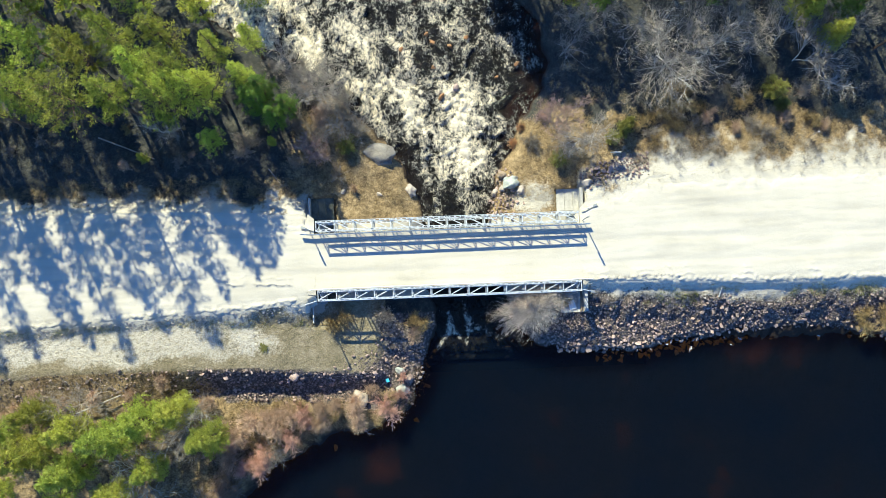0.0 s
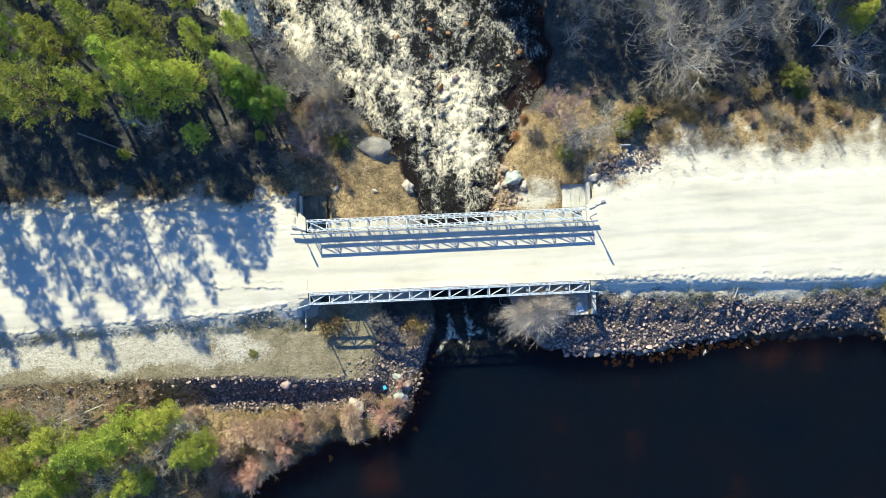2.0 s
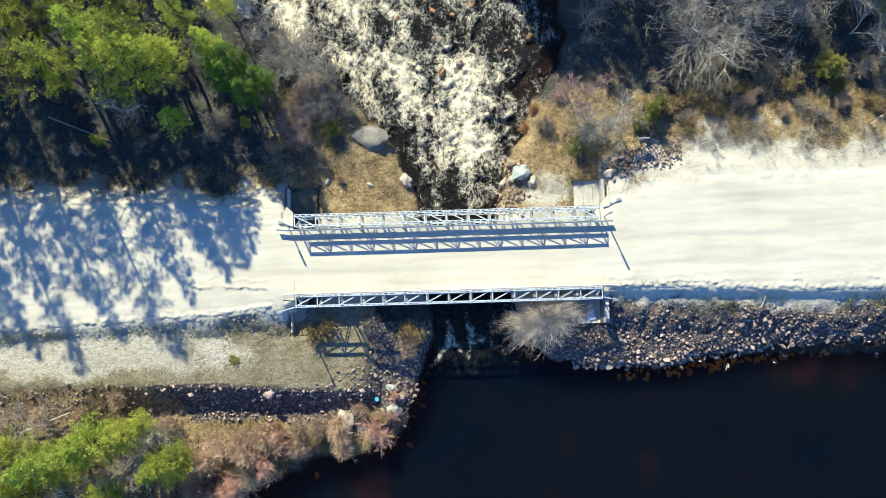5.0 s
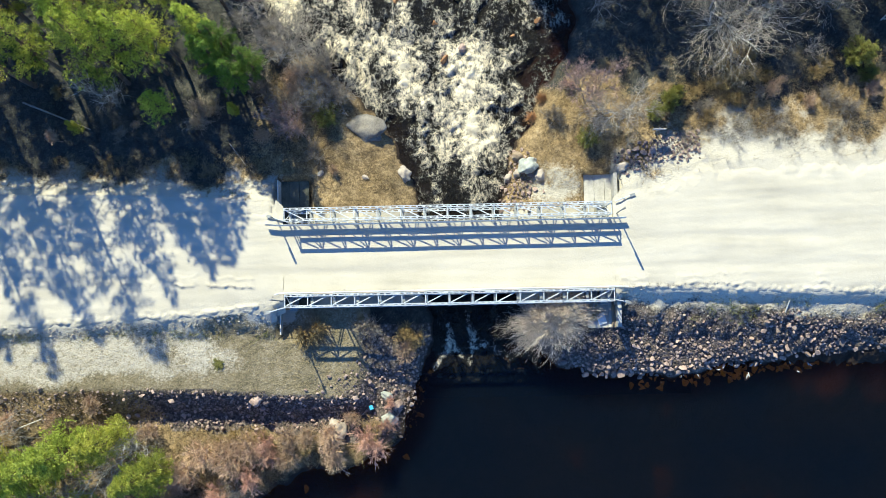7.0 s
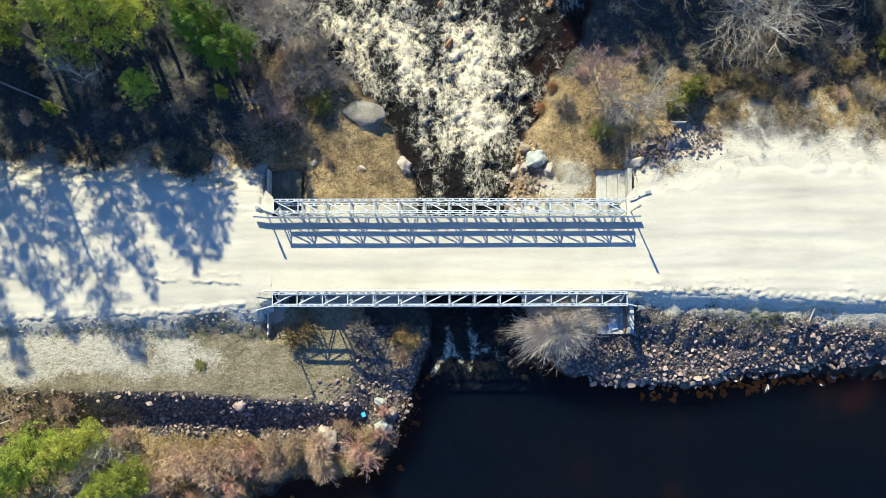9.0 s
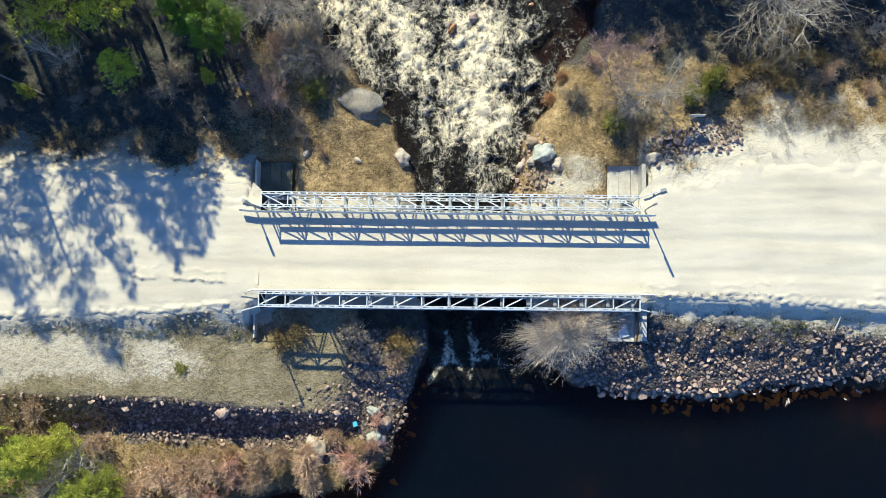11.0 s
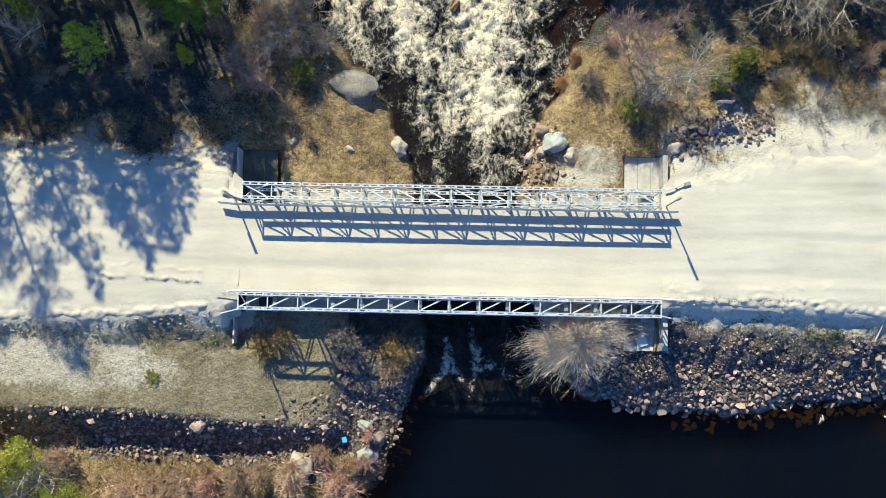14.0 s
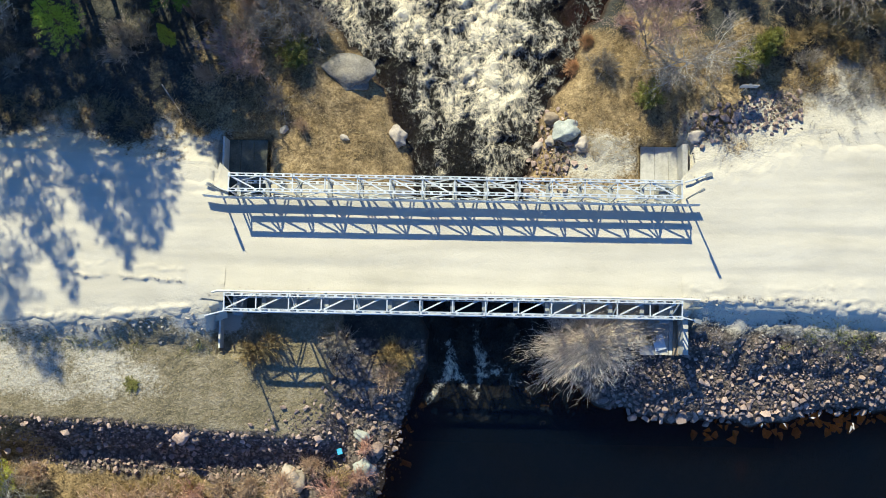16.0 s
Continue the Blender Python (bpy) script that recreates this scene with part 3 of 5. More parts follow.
# ---- water ----
def build_river():
    xs, ys = np.arange(-27, 16.6, 0.13), np.arange(-9.6, 30.01, 0.13)
    X, Y = np.meshgrid(xs, ys, indexing="ij")
    sd = shore_distance(X, Y)
    keep_v = sd < 1.0
    keep = keep_v[:-1, :-1] & keep_v[1:, 1:] & keep_v[1:, :-1] & keep_v[:-1, 1:]
    wild = 0.35 + 0.65 * smooth(-6.5, -2.0, Y) * smooth(32, 12, Y)
    wild = wild * smooth(0.3, -1.2, sd) * (1 - 0.9 * smooth(8.6, 10.0, X))
    warp = fbm(X, Y, 3.0, 2, 61) * 1.5
    ridge = 1 - np.abs(fbm(X + warp, Y * 0.8 - warp, 1.6, 3, 63)) * 2.2
    chop = fbm(X, Y, 0.55, 3, 67)
    chop0 = fbm(X, Y, 1.1, 3, 69)
    Z = water_level(Y) + wild * (0.26 * ridge + 0.18 * chop + 0.25 * fbm(X, Y, 3.2, 2, 71)) - 0.08
    Z = Z - 0.3 * smooth(-8.3, -9.5, Y)

    def spot(cx, cy, rx, ry):
        return np.exp(-((X - cx) / rx) ** 2 - ((Y - cy) / ry) ** 2)

    foam = 0.17 + 0.1 * smooth(12.5, 15.5, Y) * smooth(5, 3, X) + 0.44 * spot(-0.6, 11.6, 3.6, 2.6) + 0.42 * spot(1.8, 8.4, 2.4, 2.2) + 0.3 * spot(-4.6, 13.8, 2.8, 1.8) + 0.24 * spot(2.6, 12.6, 2.2, 2.2)
    foam = foam + 0.42 * spot(-16, 22.5, 5, 2.5) + 0.3 * spot(-10, 18.8, 4, 2.0) - 0.14 * spot(-3.2, 8.4, 1.8, 2.0) - 0.06 * spot(-6.6, 12.2, 2.6, 1.8) - 0.16 * spot(-0.2, 17.4, 2.2, 1.6) - 0.08 * smooth(7.6, 6.0, Y)
    def line(ax, ay, bx, by, w):
        dx, dy = bx - ax, by - ay
        wx, wy = X + warp * 0.25, Y + chop0 * 0.3
        k = np.clip(((wx - ax) * dx + (wy - ay) * dy) / (dx * dx + dy * dy), 0, 1)
        return np.exp(-((wx - ax - k * dx) ** 2 + (wy - ay - k * dy) ** 2) / w ** 2)

    threads = line(-0.2, -4.6, -0.1, -5.7, 0.25) + line(-0.1, -5.7, 1.3, -7.2, 0.25) + line(1.3, -7.2, 1.5, -6.2, 0.2) + line(1.5, -6.2, 2.8, -6.0, 0.25) + line(2.8, -6.0, 4.1, -7.3, 0.3)
    threads = threads + line(-0.2, -6.3, -1.9, -8.4, 0.25) + line(4.0, -7.7, 5.0, -7.7, 0.2) + 0.7 * line(0.9, -3.5, 1.4, -5.6, 0.25) + line(4.6, -8.6, 5.6, -9.0, 0.2)
    foam = foam + 0.3 * spot(1.3, -5.4, 2.4, 1.3) + 0.62 * np.clip(threads, 0, 1) - 0.5 * smooth(1, -2, Y) - 1.4 * smooth(-6.4, -7.6, Y) * (1 - np.clip(1.5 * threads, 0, 1))
    foam = foam + 0.22 * (ridge - 0.65) + 0.12 * chop - 0.1 * smooth(4.0, 5.6, X) * smooth(6, 9, Y) - 0.1 * smooth(-0.4, 0.0, sd) - 0.1 * smooth(7.0, 9.0, X)
    me = mesh_from("river", np.stack([X.ravel(), Y.ravel(), Z.ravel()], 1), sheet(xs, ys, keep), RIVER, True)
    set_attr(me, "foam", foam.ravel())
    set_attr(me, "shallow", (smooth(-2.6, -0.2, sd + fbm(X, Y, 2, 2, 77)) * (0.15 + 0.85 * smooth(4.5, 6.5, X)) * (Y > 3)).ravel())
    bm = bmesh.new()
    bm.from_mesh(me)
    bmesh.ops.delete(bm, geom=[v for v in bm.verts if not v.link_faces], context="VERTS")
    bm.to_mesh(me)
    bm.free()
    tagged(new("river", me), "foaming brown river in spring flood rushing under the bridge", "river", kind="structure")


build_river()


def build_lake():
    xs, ys = axis(-30, 50, 0.5, 700), np.concatenate([-np.geomspace(900, 24, 20)[:-1], np.arange(-24, -3.9, 0.5)])
    X, Y = np.meshgrid(xs, ys, indexing="ij")
    me = mesh_from("lake", np.stack([X.ravel(), Y.ravel(), np.full(X.size, LAKE_Z)], 1), sheet(xs, ys), LAKE)
    set_attr(me, "deep", smooth(-0.7, -2.8, shore_distance(X, Y)).ravel())
    tagged(new("lake", me), "still dark tea-brown lake water", "lake", kind="structure")


build_lake()


# ---- bridge ----
HALF, TOP, LOW, BAY = 10.67, 1.72, -0.48, 21.34 / 14
OUTER, INNER = 3.17, 2.45


def chord_mesh(length, name):
    """Two channels with batten plates between them, slots open to the sky."""
    b = Build()
    for s in (-1, 1):
        y = s * 0.05
        b.box((0.01, y - 0.01, -0.06), (length - 0.01, y + 0.01, 0.06))
        for z in (-0.055, 0.055):
            lo, hi = (y, y + s * 0.03) if s > 0 else (y + s * 0.03, y)
            b.box((0.01, lo, z - 0.006), (length - 0.01, hi, z + 0.006))
    n = 7
    step = length / n
    for i in range(n + 1):
        c = i * step
        w = 0.1 if i in (0, n) else 0.06
        b.box((max(0.01, c - w), -0.042, 0.04), (min(length - 0.01, c + w), 0.042, 0.06))
        b.box((max(0.01, c - w), -0.042, -0.06), (min(length - 0.01, c + w), 0.042, -0.04))
    return b.done(name, STEEL)


def build_bridge():
    bridge = tagged(new("bridge"), "single-lane panel truss bridge of pale galvanised steel with gravel deck", "bridge")
    # deck
    xs, ys = np.linspace(-11.0, 11.0, 75), np.linspace(-2.3, 2.3, 32)
    X, Y = np.meshgrid(xs, ys, indexing="ij")
    Z = gravel_surface(X, Y) + 0.04 * smooth(1.8, 2.25, np.abs(Y)) * (1 + fbm(X, Y, 0.8, 2, 35))
    part("deck_gravel", mesh_from("deck_gravel", np.stack([X.ravel(), Y.ravel(), Z.ravel()], 1), sheet(xs, ys), GRAVEL, True), bridge, "gravel spread over the deck")
    part("deck", one("deck", lambda b: b.box((-11.1, -2.36, -0.2), (11.1, 2.36, -0.02)), TIMBER), bridge, "timber deck under the gravel")
    for s in (-1, 1):
        part("kerb", one("kerb", lambda b: b.bar((-10.9, s * 2.33, 0.05), (10.9, s * 2.33, 0.05), 0.08, 0.16), TIMBER), bridge, "low timber kerb")
    beam = None
    for i in range(15):
        x = -HALF + i * BAY
        b = Build()
        b.box((-0.1, -3.3, -0.02), (0.1, 3.3, 0.0))
        b.box((-0.012, -3.3, -0.3), (0.012, 3.3, -0.02))
        b.box((-0.1, -3.3, -0.32), (0.1, 3.3, -0.3))
        beam = beam or b.done("transom", DULL_STEEL)
        o = part("transom", beam, bridge)
        o.location = (min(max(x, -HALF + 0.12), HALF - 0.12), 0, -0.24)
    chord = chord_mesh(2 * BAY, "chord")
    web_v = one("post", lambda b: b.bar((0, 0, LOW + 0.08), (0, 0, TOP - 0.08), 0.075, 0.075), STEEL)
    web_d = [one("diagonal", lambda b: b.bar((0, 0, LOW + 0.08), (s * BAY, 0, TOP - 0.08), 0.06, 0.06, (0, 1, 0)), STEEL) for s in (1, -1)]
    strut = {s: one("strut", lambda b: b.bar((0, s * INNER + s * 0.08, TOP - 0.03), (0, s * OUTER - s * 0.08, TOP - 0.03), 0.06, 0.06), STEEL) for s in (-1, 1)}
    lace = {s: one("brace", lambda b: b.bar((0.12, s * OUTER - s * 0.09, TOP - 0.02), (1.2, s * INNER + s * 0.09, TOP - 0.08), 0.07, 0.05), STEEL) for s in (-1, 1)}
    cross = {s: one("sway_brace", lambda b: b.bar((0, s * INNER + s * 0.06, TOP - 0.15), (0, s * OUTER - s * 0.06, LOW + 0.15), 0.06, 0.05), STEEL) for s in (-1, 1)}
    for s in (-1, 1):
        for y in (OUTER, INNER):
            for i in range(7):
                for z, kind in ((TOP, "top_chord"), (LOW, "bottom_chord")):
                    part(kind, chord, bridge).location = (-HALF + 2 * i * BAY, s * y, z)
            for i in range(15):
                x = min(max(-HALF + i * BAY, -HALF + 0.05), HALF - 0.05)
                part("post", web_v, bridge).location = (x, s * y, 0)
                if i < 14:
                    o = part("diagonal", web_d[i % 2], bridge)
                    o.location = (x + (BAY if i % 2 else 0), s * y, 0)
        for i in range(15):
            x = min(max(-HALF + i * BAY, -HALF + 0.04), HALF - 0.04)
            part("strut", strut[s], bridge).location = (x, 0, 0)
            if i < 14:
                part("brace", lace[s], bridge).location = (x, 0, 0)
            if i % 2 == 0:
                part("sway_brace", cross[s], bridge).location = (x + (0.09 if i < 14 else -0.09), 0, 0)
    return bridge


build_bridge()


def beam_profile():
    """Half section of a three-wave guard rail: (height, bulge)."""
    return [(0.35 + 0.33 * i / 12, 0.04 * (1 - math.cos(2 * math.pi * 3 * i / 12)) - 0.04) for i in range(13)]


def rail_mesh(path, side):
    """The rail along a path of (x, y, lift), its waves turned to the road."""
    prof = beam_profile()
    verts, faces = [], []
    for thick in (0.0, 0.012):
        for x, y, lift in path:
            for h, w in prof:
                verts.append((x, y - side * (w + thick), h + lift))
    n, k = len(prof), len(path)
    for layer in (0, 1):
        for i in range(k - 1):
            for j in range(n - 1):
                a = layer * n * k + i * n + j
                faces.append((a, a + n, a + n + 1, a + 1))
    for i in range(k - 1):
        for j in (0, n - 1):
            a = i * n + j
            faces.append((a, a + n, a + n + n * k, a + n * k))
    return mesh_from("rail", verts, faces, STEEL, True)


def build_guard_rail(side):
    y = side * 2.25
    rail = tagged(new("guard_rail"), "galvanised three-wave steel guard rail along the bridge deck", "guard rail", "guard rails of the bridge")
    pts = [(-12.1 if side > 0 else -11.5, y + side * 0.08, -0.03), (-11.2, y, 0.0)] + [(-10.67 + 1.525 * i, y + random.uniform(-0.015, 0.015), random.uniform(-0.02, 0.02)) for i in range(15)] + [(11.1, y, 0.0), (11.75, y + side * 0.03, 0.0)]
    part("rail", rail_mesh(pts, side), rail)
    post = one("post", lambda b: b.bar((0, side * 0.06, 0.0), (0, side * 0.06, 0.66), 0.1, 0.07), DULL_STEEL)
    for i in range(15):
        part("post", post, rail).location = (-10.67 + 1.525 * i + (0.12 if i == 0 else -0.12 if i == 14 else 0), y, 0)
    return rail


for side in (1, -1):
    build_guard_rail(side)


def build_end_plate(p, q, side):
    """A loose length of rail flared away from the road, on one post, with a flat end plate."""
    t = tagged(new("rail_terminal"), "bent guard rail end flared out beside the bridge corner", "guard rail end", "guard rail ends")
    p, q = Vector(p), Vector(q)
    d = (q - p).normalized()
    part("rail", one("rail", lambda b: b.bar(p, q, 0.07, 0.09), STEEL), t)
    part("end_plate", one("end_plate", lambda b: b.bar(q - d * 0.02, q + d * 0.34, 0.2, 0.04), DULL_STEEL), t, "dull steel end plate")
    m = p.lerp(q, 0.6)
    foot = float(ground_height(np.array([m.x]), np.array([m.y]))[0])
    part("post", one("post", lambda b: b.bar((m.x, m.y, foot - 0.3), (m.x, m.y, m.z), 0.09, 0.09), DULL_STEEL), t)


for p, q, side in (((11.15, 3.42, 0.12), (12.15, 3.76, 0.14), 1), ((-11.0, 2.6, 0.14), (-11.75, 2.85, 0.16), 1),
                   ((-10.95, -3.2, 0.25), (-11.9, -3.45, 0.12), -1), ((10.9, -3.1, 0.2), (11.6, -3.25, 0.1), -1)):
    build_end_plate(p, q, side)


def build_marker(x, y, h):
    foot = min(0.0, float(ground_height(np.array([x]), np.array([y]))[0]))
    mk = tagged(new("marker_post"), "tall slender road marker post with narrow board at bridge corner", "marker post", "corner marker posts")
    part("post", one("post", lambda b: b.bar((x, y, foot - 0.1), (x, y, h), 0.07, 0.07), DULL_STEEL), mk)
    part("board", one("board", lambda b: b.box((x - 0.07, y - 0.055, h - (1.0 if h < 4 else 0.5)), (x + 0.07, y - 0.036, h - 0.02)), DULL_STEEL), mk, "narrow warning board")


for x, y, h in ((11.23, 2.62, 3.4), (-11.37, 2.62, 2.6), (-11.1, -2.75, 4.1), (11.3, -2.7, 2.6)):
    build_marker(x, y, h)


def build_abutment(side, name):
    ab = tagged(new("abutment"), "old concrete bridge abutment with weathered top, shade painted into the west one", "abutment", "bridge abutments", "structure")
    a, b_ = (9.3, 11.4) if side > 0 else (-11.45, -9.45)
    part("pier", one("pier", lambda b: b.box((a + 0.1, -4.85 if side > 0 else -3.25, -4.6), (b_ - 0.1, 5.35, -1.62)), CONCRETE), ab)
    n = 3
    for y0, y1 in (((-4.95, -3.3), (-3.28, 3.6), (3.62, 5.45)) if side > 0 else ((-3.28, 3.6), (3.62, 5.45))):
        w = (b_ - a) / n
        for i in range(n):
            # west slabs take the concrete with shade in its colour
            part("slab", one("slab", lambda b: b.box((a + w * i + 0.01, y0, -1.62), (a + w * (i + 1) - 0.01, y1, -1.45 - 0.03 * random.random())), CONCRETE if side > 0 else SHADED_CONCRETE), ab)
    wall_x = b_ - 0.25 if side > 0 else a
    part("back_wall", one("back_wall", lambda b: b.box((wall_x, -4.9 if side > 0 else -3.2, -1.48), (wall_x + (0.25 if side > 0 else 0.09), 5.4, -0.35)), CONCRETE), ab)
    if side < 0:
        part("wing_wall", one("wing_wall", lambda b: b.box((wall_x, -5.0, -2.2), (wall_x + 0.09, -3.22, -0.95)), CONCRETE), ab)
    for y in (-2.8, 2.8):
        part("bearing", one("bearing", lambda b: b.box((a + 0.75, y - 0.6, -1.45), (a + 1.25, y + 0.6, LOW - 0.09)), DULL_STEEL), ab)


build_abutment(-1, "west")
build_abutment(1, "east")


# ---- rocks ----
def ground_at(x, y):
    return float(ground_height(np.array([x]), np.array([y]))[0])


def rock_mesh(name, seed, material, squash=0.7, points=14, smooth_faces=False, size=1.0):
    """An angular stone about one metre across, standing on z = 0 by its lower third."""
    rng = random.Random(seed)
    bm = bmesh.new()
    for _ in range(points):
        v = Vector((rng.gauss(0, 1), rng.gauss(0, 1), rng.gauss(0, 1))).normalized()
        v *= rng.uniform(0.82, 1.05) * 0.5 * size
        bm.verts.new((v.x * rng.uniform(0.9, 1.1), v.y * rng.uniform(0.65, 0.95), v.z * squash))
    res = bmesh.ops.convex_hull(bm, input=bm.verts)
    bmesh.ops.delete(bm, geom=list({v for v in bm.verts if not v.link_faces}), context="VERTS")
    me = bpy.data.meshes.new(name)
    bm.to_mesh(me)
    bm.free()
    me.materials.append(material)
    return me


STONES = [rock_mesh("stone", 100 + i, ROCK, 0.62 + 0.05 * (i % 4), 10 + i % 4) for i in range(10)]
STONE_DATA = [(np.array([v.co for v in me.vertices]), [tuple(p.vertices) for p in me.polygons]) for me in STONES]


def turn(rng):
    return Euler((rng.uniform(-0.5, 0.5), rng.uniform(-0.5, 0.5), rng.uniform(0, 6.28))).to_matrix()


def scatter(rng, count, spot, size, gap):
    """Places (x, y, size) with little overlap."""
    cells, out, tries = {}, [], 0
    while len(out) < count and tries < count * 30:
        tries += 1
        x, y = spot(rng)
        r = size(rng, x, y)
        if r <= 0:
            continue
        key = (int(x // 1), int(y // 1))
        near = [p for i in (-1, 0, 1) for j in (-1, 0, 1) for p in cells.get((key[0] + i, key[1] + j), ())]
        if any((x - a) ** 2 + (y - b) ** 2 < (gap * (r + s) / 2) ** 2 for a, b, s in near):
            continue
        cells.setdefault(key, []).append((x, y, r))
        out.append((x, y, r))
    return out


def build_riprap(name, label, stones, singles, seed):
    rng = random.Random(seed)
    bank = tagged(new(name), label, "rock bank", kind="structure")
    stones = sorted(stones, key=lambda s: (abs(s[0]) > 26, -s[2]))
    near, rest = stones[:singles], stones[singles:]
    z = ground_height(np.array([s[0] for s in stones]), np.array([s[1] for s in stones]))
    zmap = {id(s): float(v) for s, v in zip(stones, z)}
    for s in near:
        o = part("rock", STONES[rng.randrange(len(STONES))], bank)
        o.matrix_basis = Matrix.LocRotScale((s[0], s[1], zmap[id(s)] + 0.24 * s[2]), turn(rng).to_quaternion(), (s[2],) * 3)
    b = Build()
    for s in rest:
        v, f = STONE_DATA[rng.randrange(len(STONE_DATA))]
        w = (v @ np.array(turn(rng)).T) * s[2] + np.array([s[0], s[1], zmap[id(s)] + 0.1 * s[2]])
        b.add([tuple(p) for p in w], f)
    tagged(part("rock_fill", b.done("rock_fill", ROCK_FILL), bank, "smaller broken stones between the rocks"), kind="stuff")


def make_rock_fill():
    m, t, b = mat_new("broken_stone")
    geo = t.nodes.new("ShaderNodeNewGeometry")
    f = maths(t, "ADD", maths(t, "MULTIPLY", geo.outputs["Random Per Island"], 0.7), maths(t, "MULTIPLY", noise_tex(t, 6.0, 4), 0.3))
    t.links.new(ramp(t, f, [(0.1, (0.05, 0.042, 0.04)), (0.55, (0.14, 0.11, 0.1)), (0.95, (0.44, 0.33, 0.28))]), b.inputs["Base Color"])
    b.inputs["Roughness"].default_value = 0.88
    bump(t, b, noise_tex(t, 20.0, 3), 0.4, 0.02)
    return m


ROCK_FILL = make_rock_fill()


def east_shore(x):
    return float(np.interp(x, [7.4, 9.5, 13.2, 16.2, 19.2, 24, 28.5, 33, 37.5, 44, 60], [-7.4, -8.1, -8.25, -8.0, -7.65, -7.0, -6.8, -7.0, -7.9, -8.8, -11]))


def east_spot(rng):
    x = rng.uniform(7.6, 46)
    lo = east_shore(x)
    t = rng.random() ** 0.8
    top = -4.6 + 0.5 * math.sin(x * 0.9) + (0.9 if x < 13 else 0)
    return x, lo + 0.05 + (top - lo - 0.05) * t + rng.gauss(0, 0.15)


def east_size(rng, x, y):
    low = y - east_shore(x)
    big = 0.38 if low < 0.7 else 0.21 if low < 2.2 else 0.16
    return max(0.1, min(1.0, rng.lognormvariate(math.log(big), 0.45)))


rng = random.Random(5)
east = scatter(rng, 5200, east_spot, east_size, 0.58)
build_riprap("riprap_east", "bank of broken reddish rock sloping into the lake", east, 300, 6)


def build_drowned_rocks():
    r = random.Random(9)
    bank = tagged(new("drowned_rock_row"), "pale rocks just under tea-brown water at the lake edge", "rock bank", kind="structure")
    for _ in range(150):
        x = r.gauss(18.5, 5.0) if r.random() < 0.75 else r.uniform(24, 44)
        if x < 12:
            continue
        s = min(0.95, r.lognormvariate(math.log(0.55), 0.3))
        y = east_shore(x) - 0.1 - 1.0 * r.random() ** 1.4
        o = part("rock", PALE_STONES[r.randrange(4)], bank)
        o.matrix_basis = Matrix.LocRotScale((x, y, LAKE_Z - 0.02 - 0.16 * s - 0.14 * r.random()), turn(r).to_quaternion(), (s,) * 3)
    for x, y, s in ((-10.2, -15.6, 0.8), (-11.2, -15.9, 0.5), (1.6, -8.6, 0.6), (2.6, -9.0, 0.6), (-3.2, -13.6, 0.6)):
        o = part("rock", PALE_STONES[r.randrange(4)], bank)
        o.matrix_basis = Matrix.LocRotScale((x, y, LAKE_Z - 0.3 - 0.22 * s), turn(r).to_quaternion(), (s,) * 3)


PALE_STONES = [rock_mesh("stone", 130 + i, DROWNED_ROCK, 0.6, 11) for i in range(4)]
build_drowned_rocks()


def west_spot(rng):
    if rng.random() < 0.24:
        return rng.gauss(-5.0, 1.6), rng.gauss(-9.4, 1.0)
    x = rng.uniform(-44, -6) if rng.random() < 0.25 else rng.uniform(-21, -6)
    lo = float(bench_low(x))
    return x, lo - 0.1 - 2.4 * rng.random() + rng.gauss(0, 0.12)


def west_size(rng, x, y):
    if float(shore_distance(np.array([x]), np.array([y]))[0]) < -0.6:
        return 0
    return max(0.1, min(0.7, rng.lognormvariate(math.log(0.18), 0.45)))


west = scatter(rng, 2500, west_spot, west_size, 0.66)
build_riprap("riprap_west", "dark bank of broken rock below the grassy bench", west, 260, 7)


def north_spot(rng):
    k = rng.random()
    if k < 0.66:
        x = rng.uniform(11.4, 17.0)
        return x, float(np.interp(x, [11.4, 14.4, 17.0], [5.9, 6.9, 7.3])) + rng.gauss(0, 0.33)
    return rng.gauss(4.6, 0.5), rng.gauss(5.3, 0.75)


north = scatter(rng, 330, north_spot, lambda r, x, y: max(0.12, min(0.7, r.lognormvariate(math.log(0.33), 0.4))), 0.7)
build_riprap("rock_pile", "loose broken rock on the bank beside the abutments", north, 200, 8)


def boulder_mesh(name, seed, material, rx, ry, rz, rough=0.2, corners=2.0):
    """A worn boulder: a rounded body pushed in and out, with a few flat faces."""
    bm = bmesh.new()
    bmesh.ops.create_icosphere(bm, subdivisions=4, radius=1.0)
    rng = random.Random(seed)
    planes = [(Vector((rng.gauss(0, 1), rng.gauss(0, 1), rng.gauss(0, 0.8))).normalized(), rng.uniform(0.62, 0.9)) for _ in range(int(9 * corners))]
    off = Vector((seed * 3.1, seed * 1.7, 0))
    for v in bm.verts:
        p = v.co.copy()
        for n, d in planes:
            k = p.dot(n)
            if k > d:
                p -= n * (k - d) * 0.85
        p *= 1 + rough * noise.noise(p * 1.7 + off) + 0.09 * noise.noise(p * 4.5 + off) + 0.04 * noise.noise(p * 11 + off)
        v.co = (p.x * rx, p.y * ry, p.z * rz)
    me = bpy.data.meshes.new(name)
    bm.to_mesh(me)
    bm.free()
    me.polygons.foreach_set("use_smooth", [True] * len(me.polygons))
    me.materials.append(material)
    return me


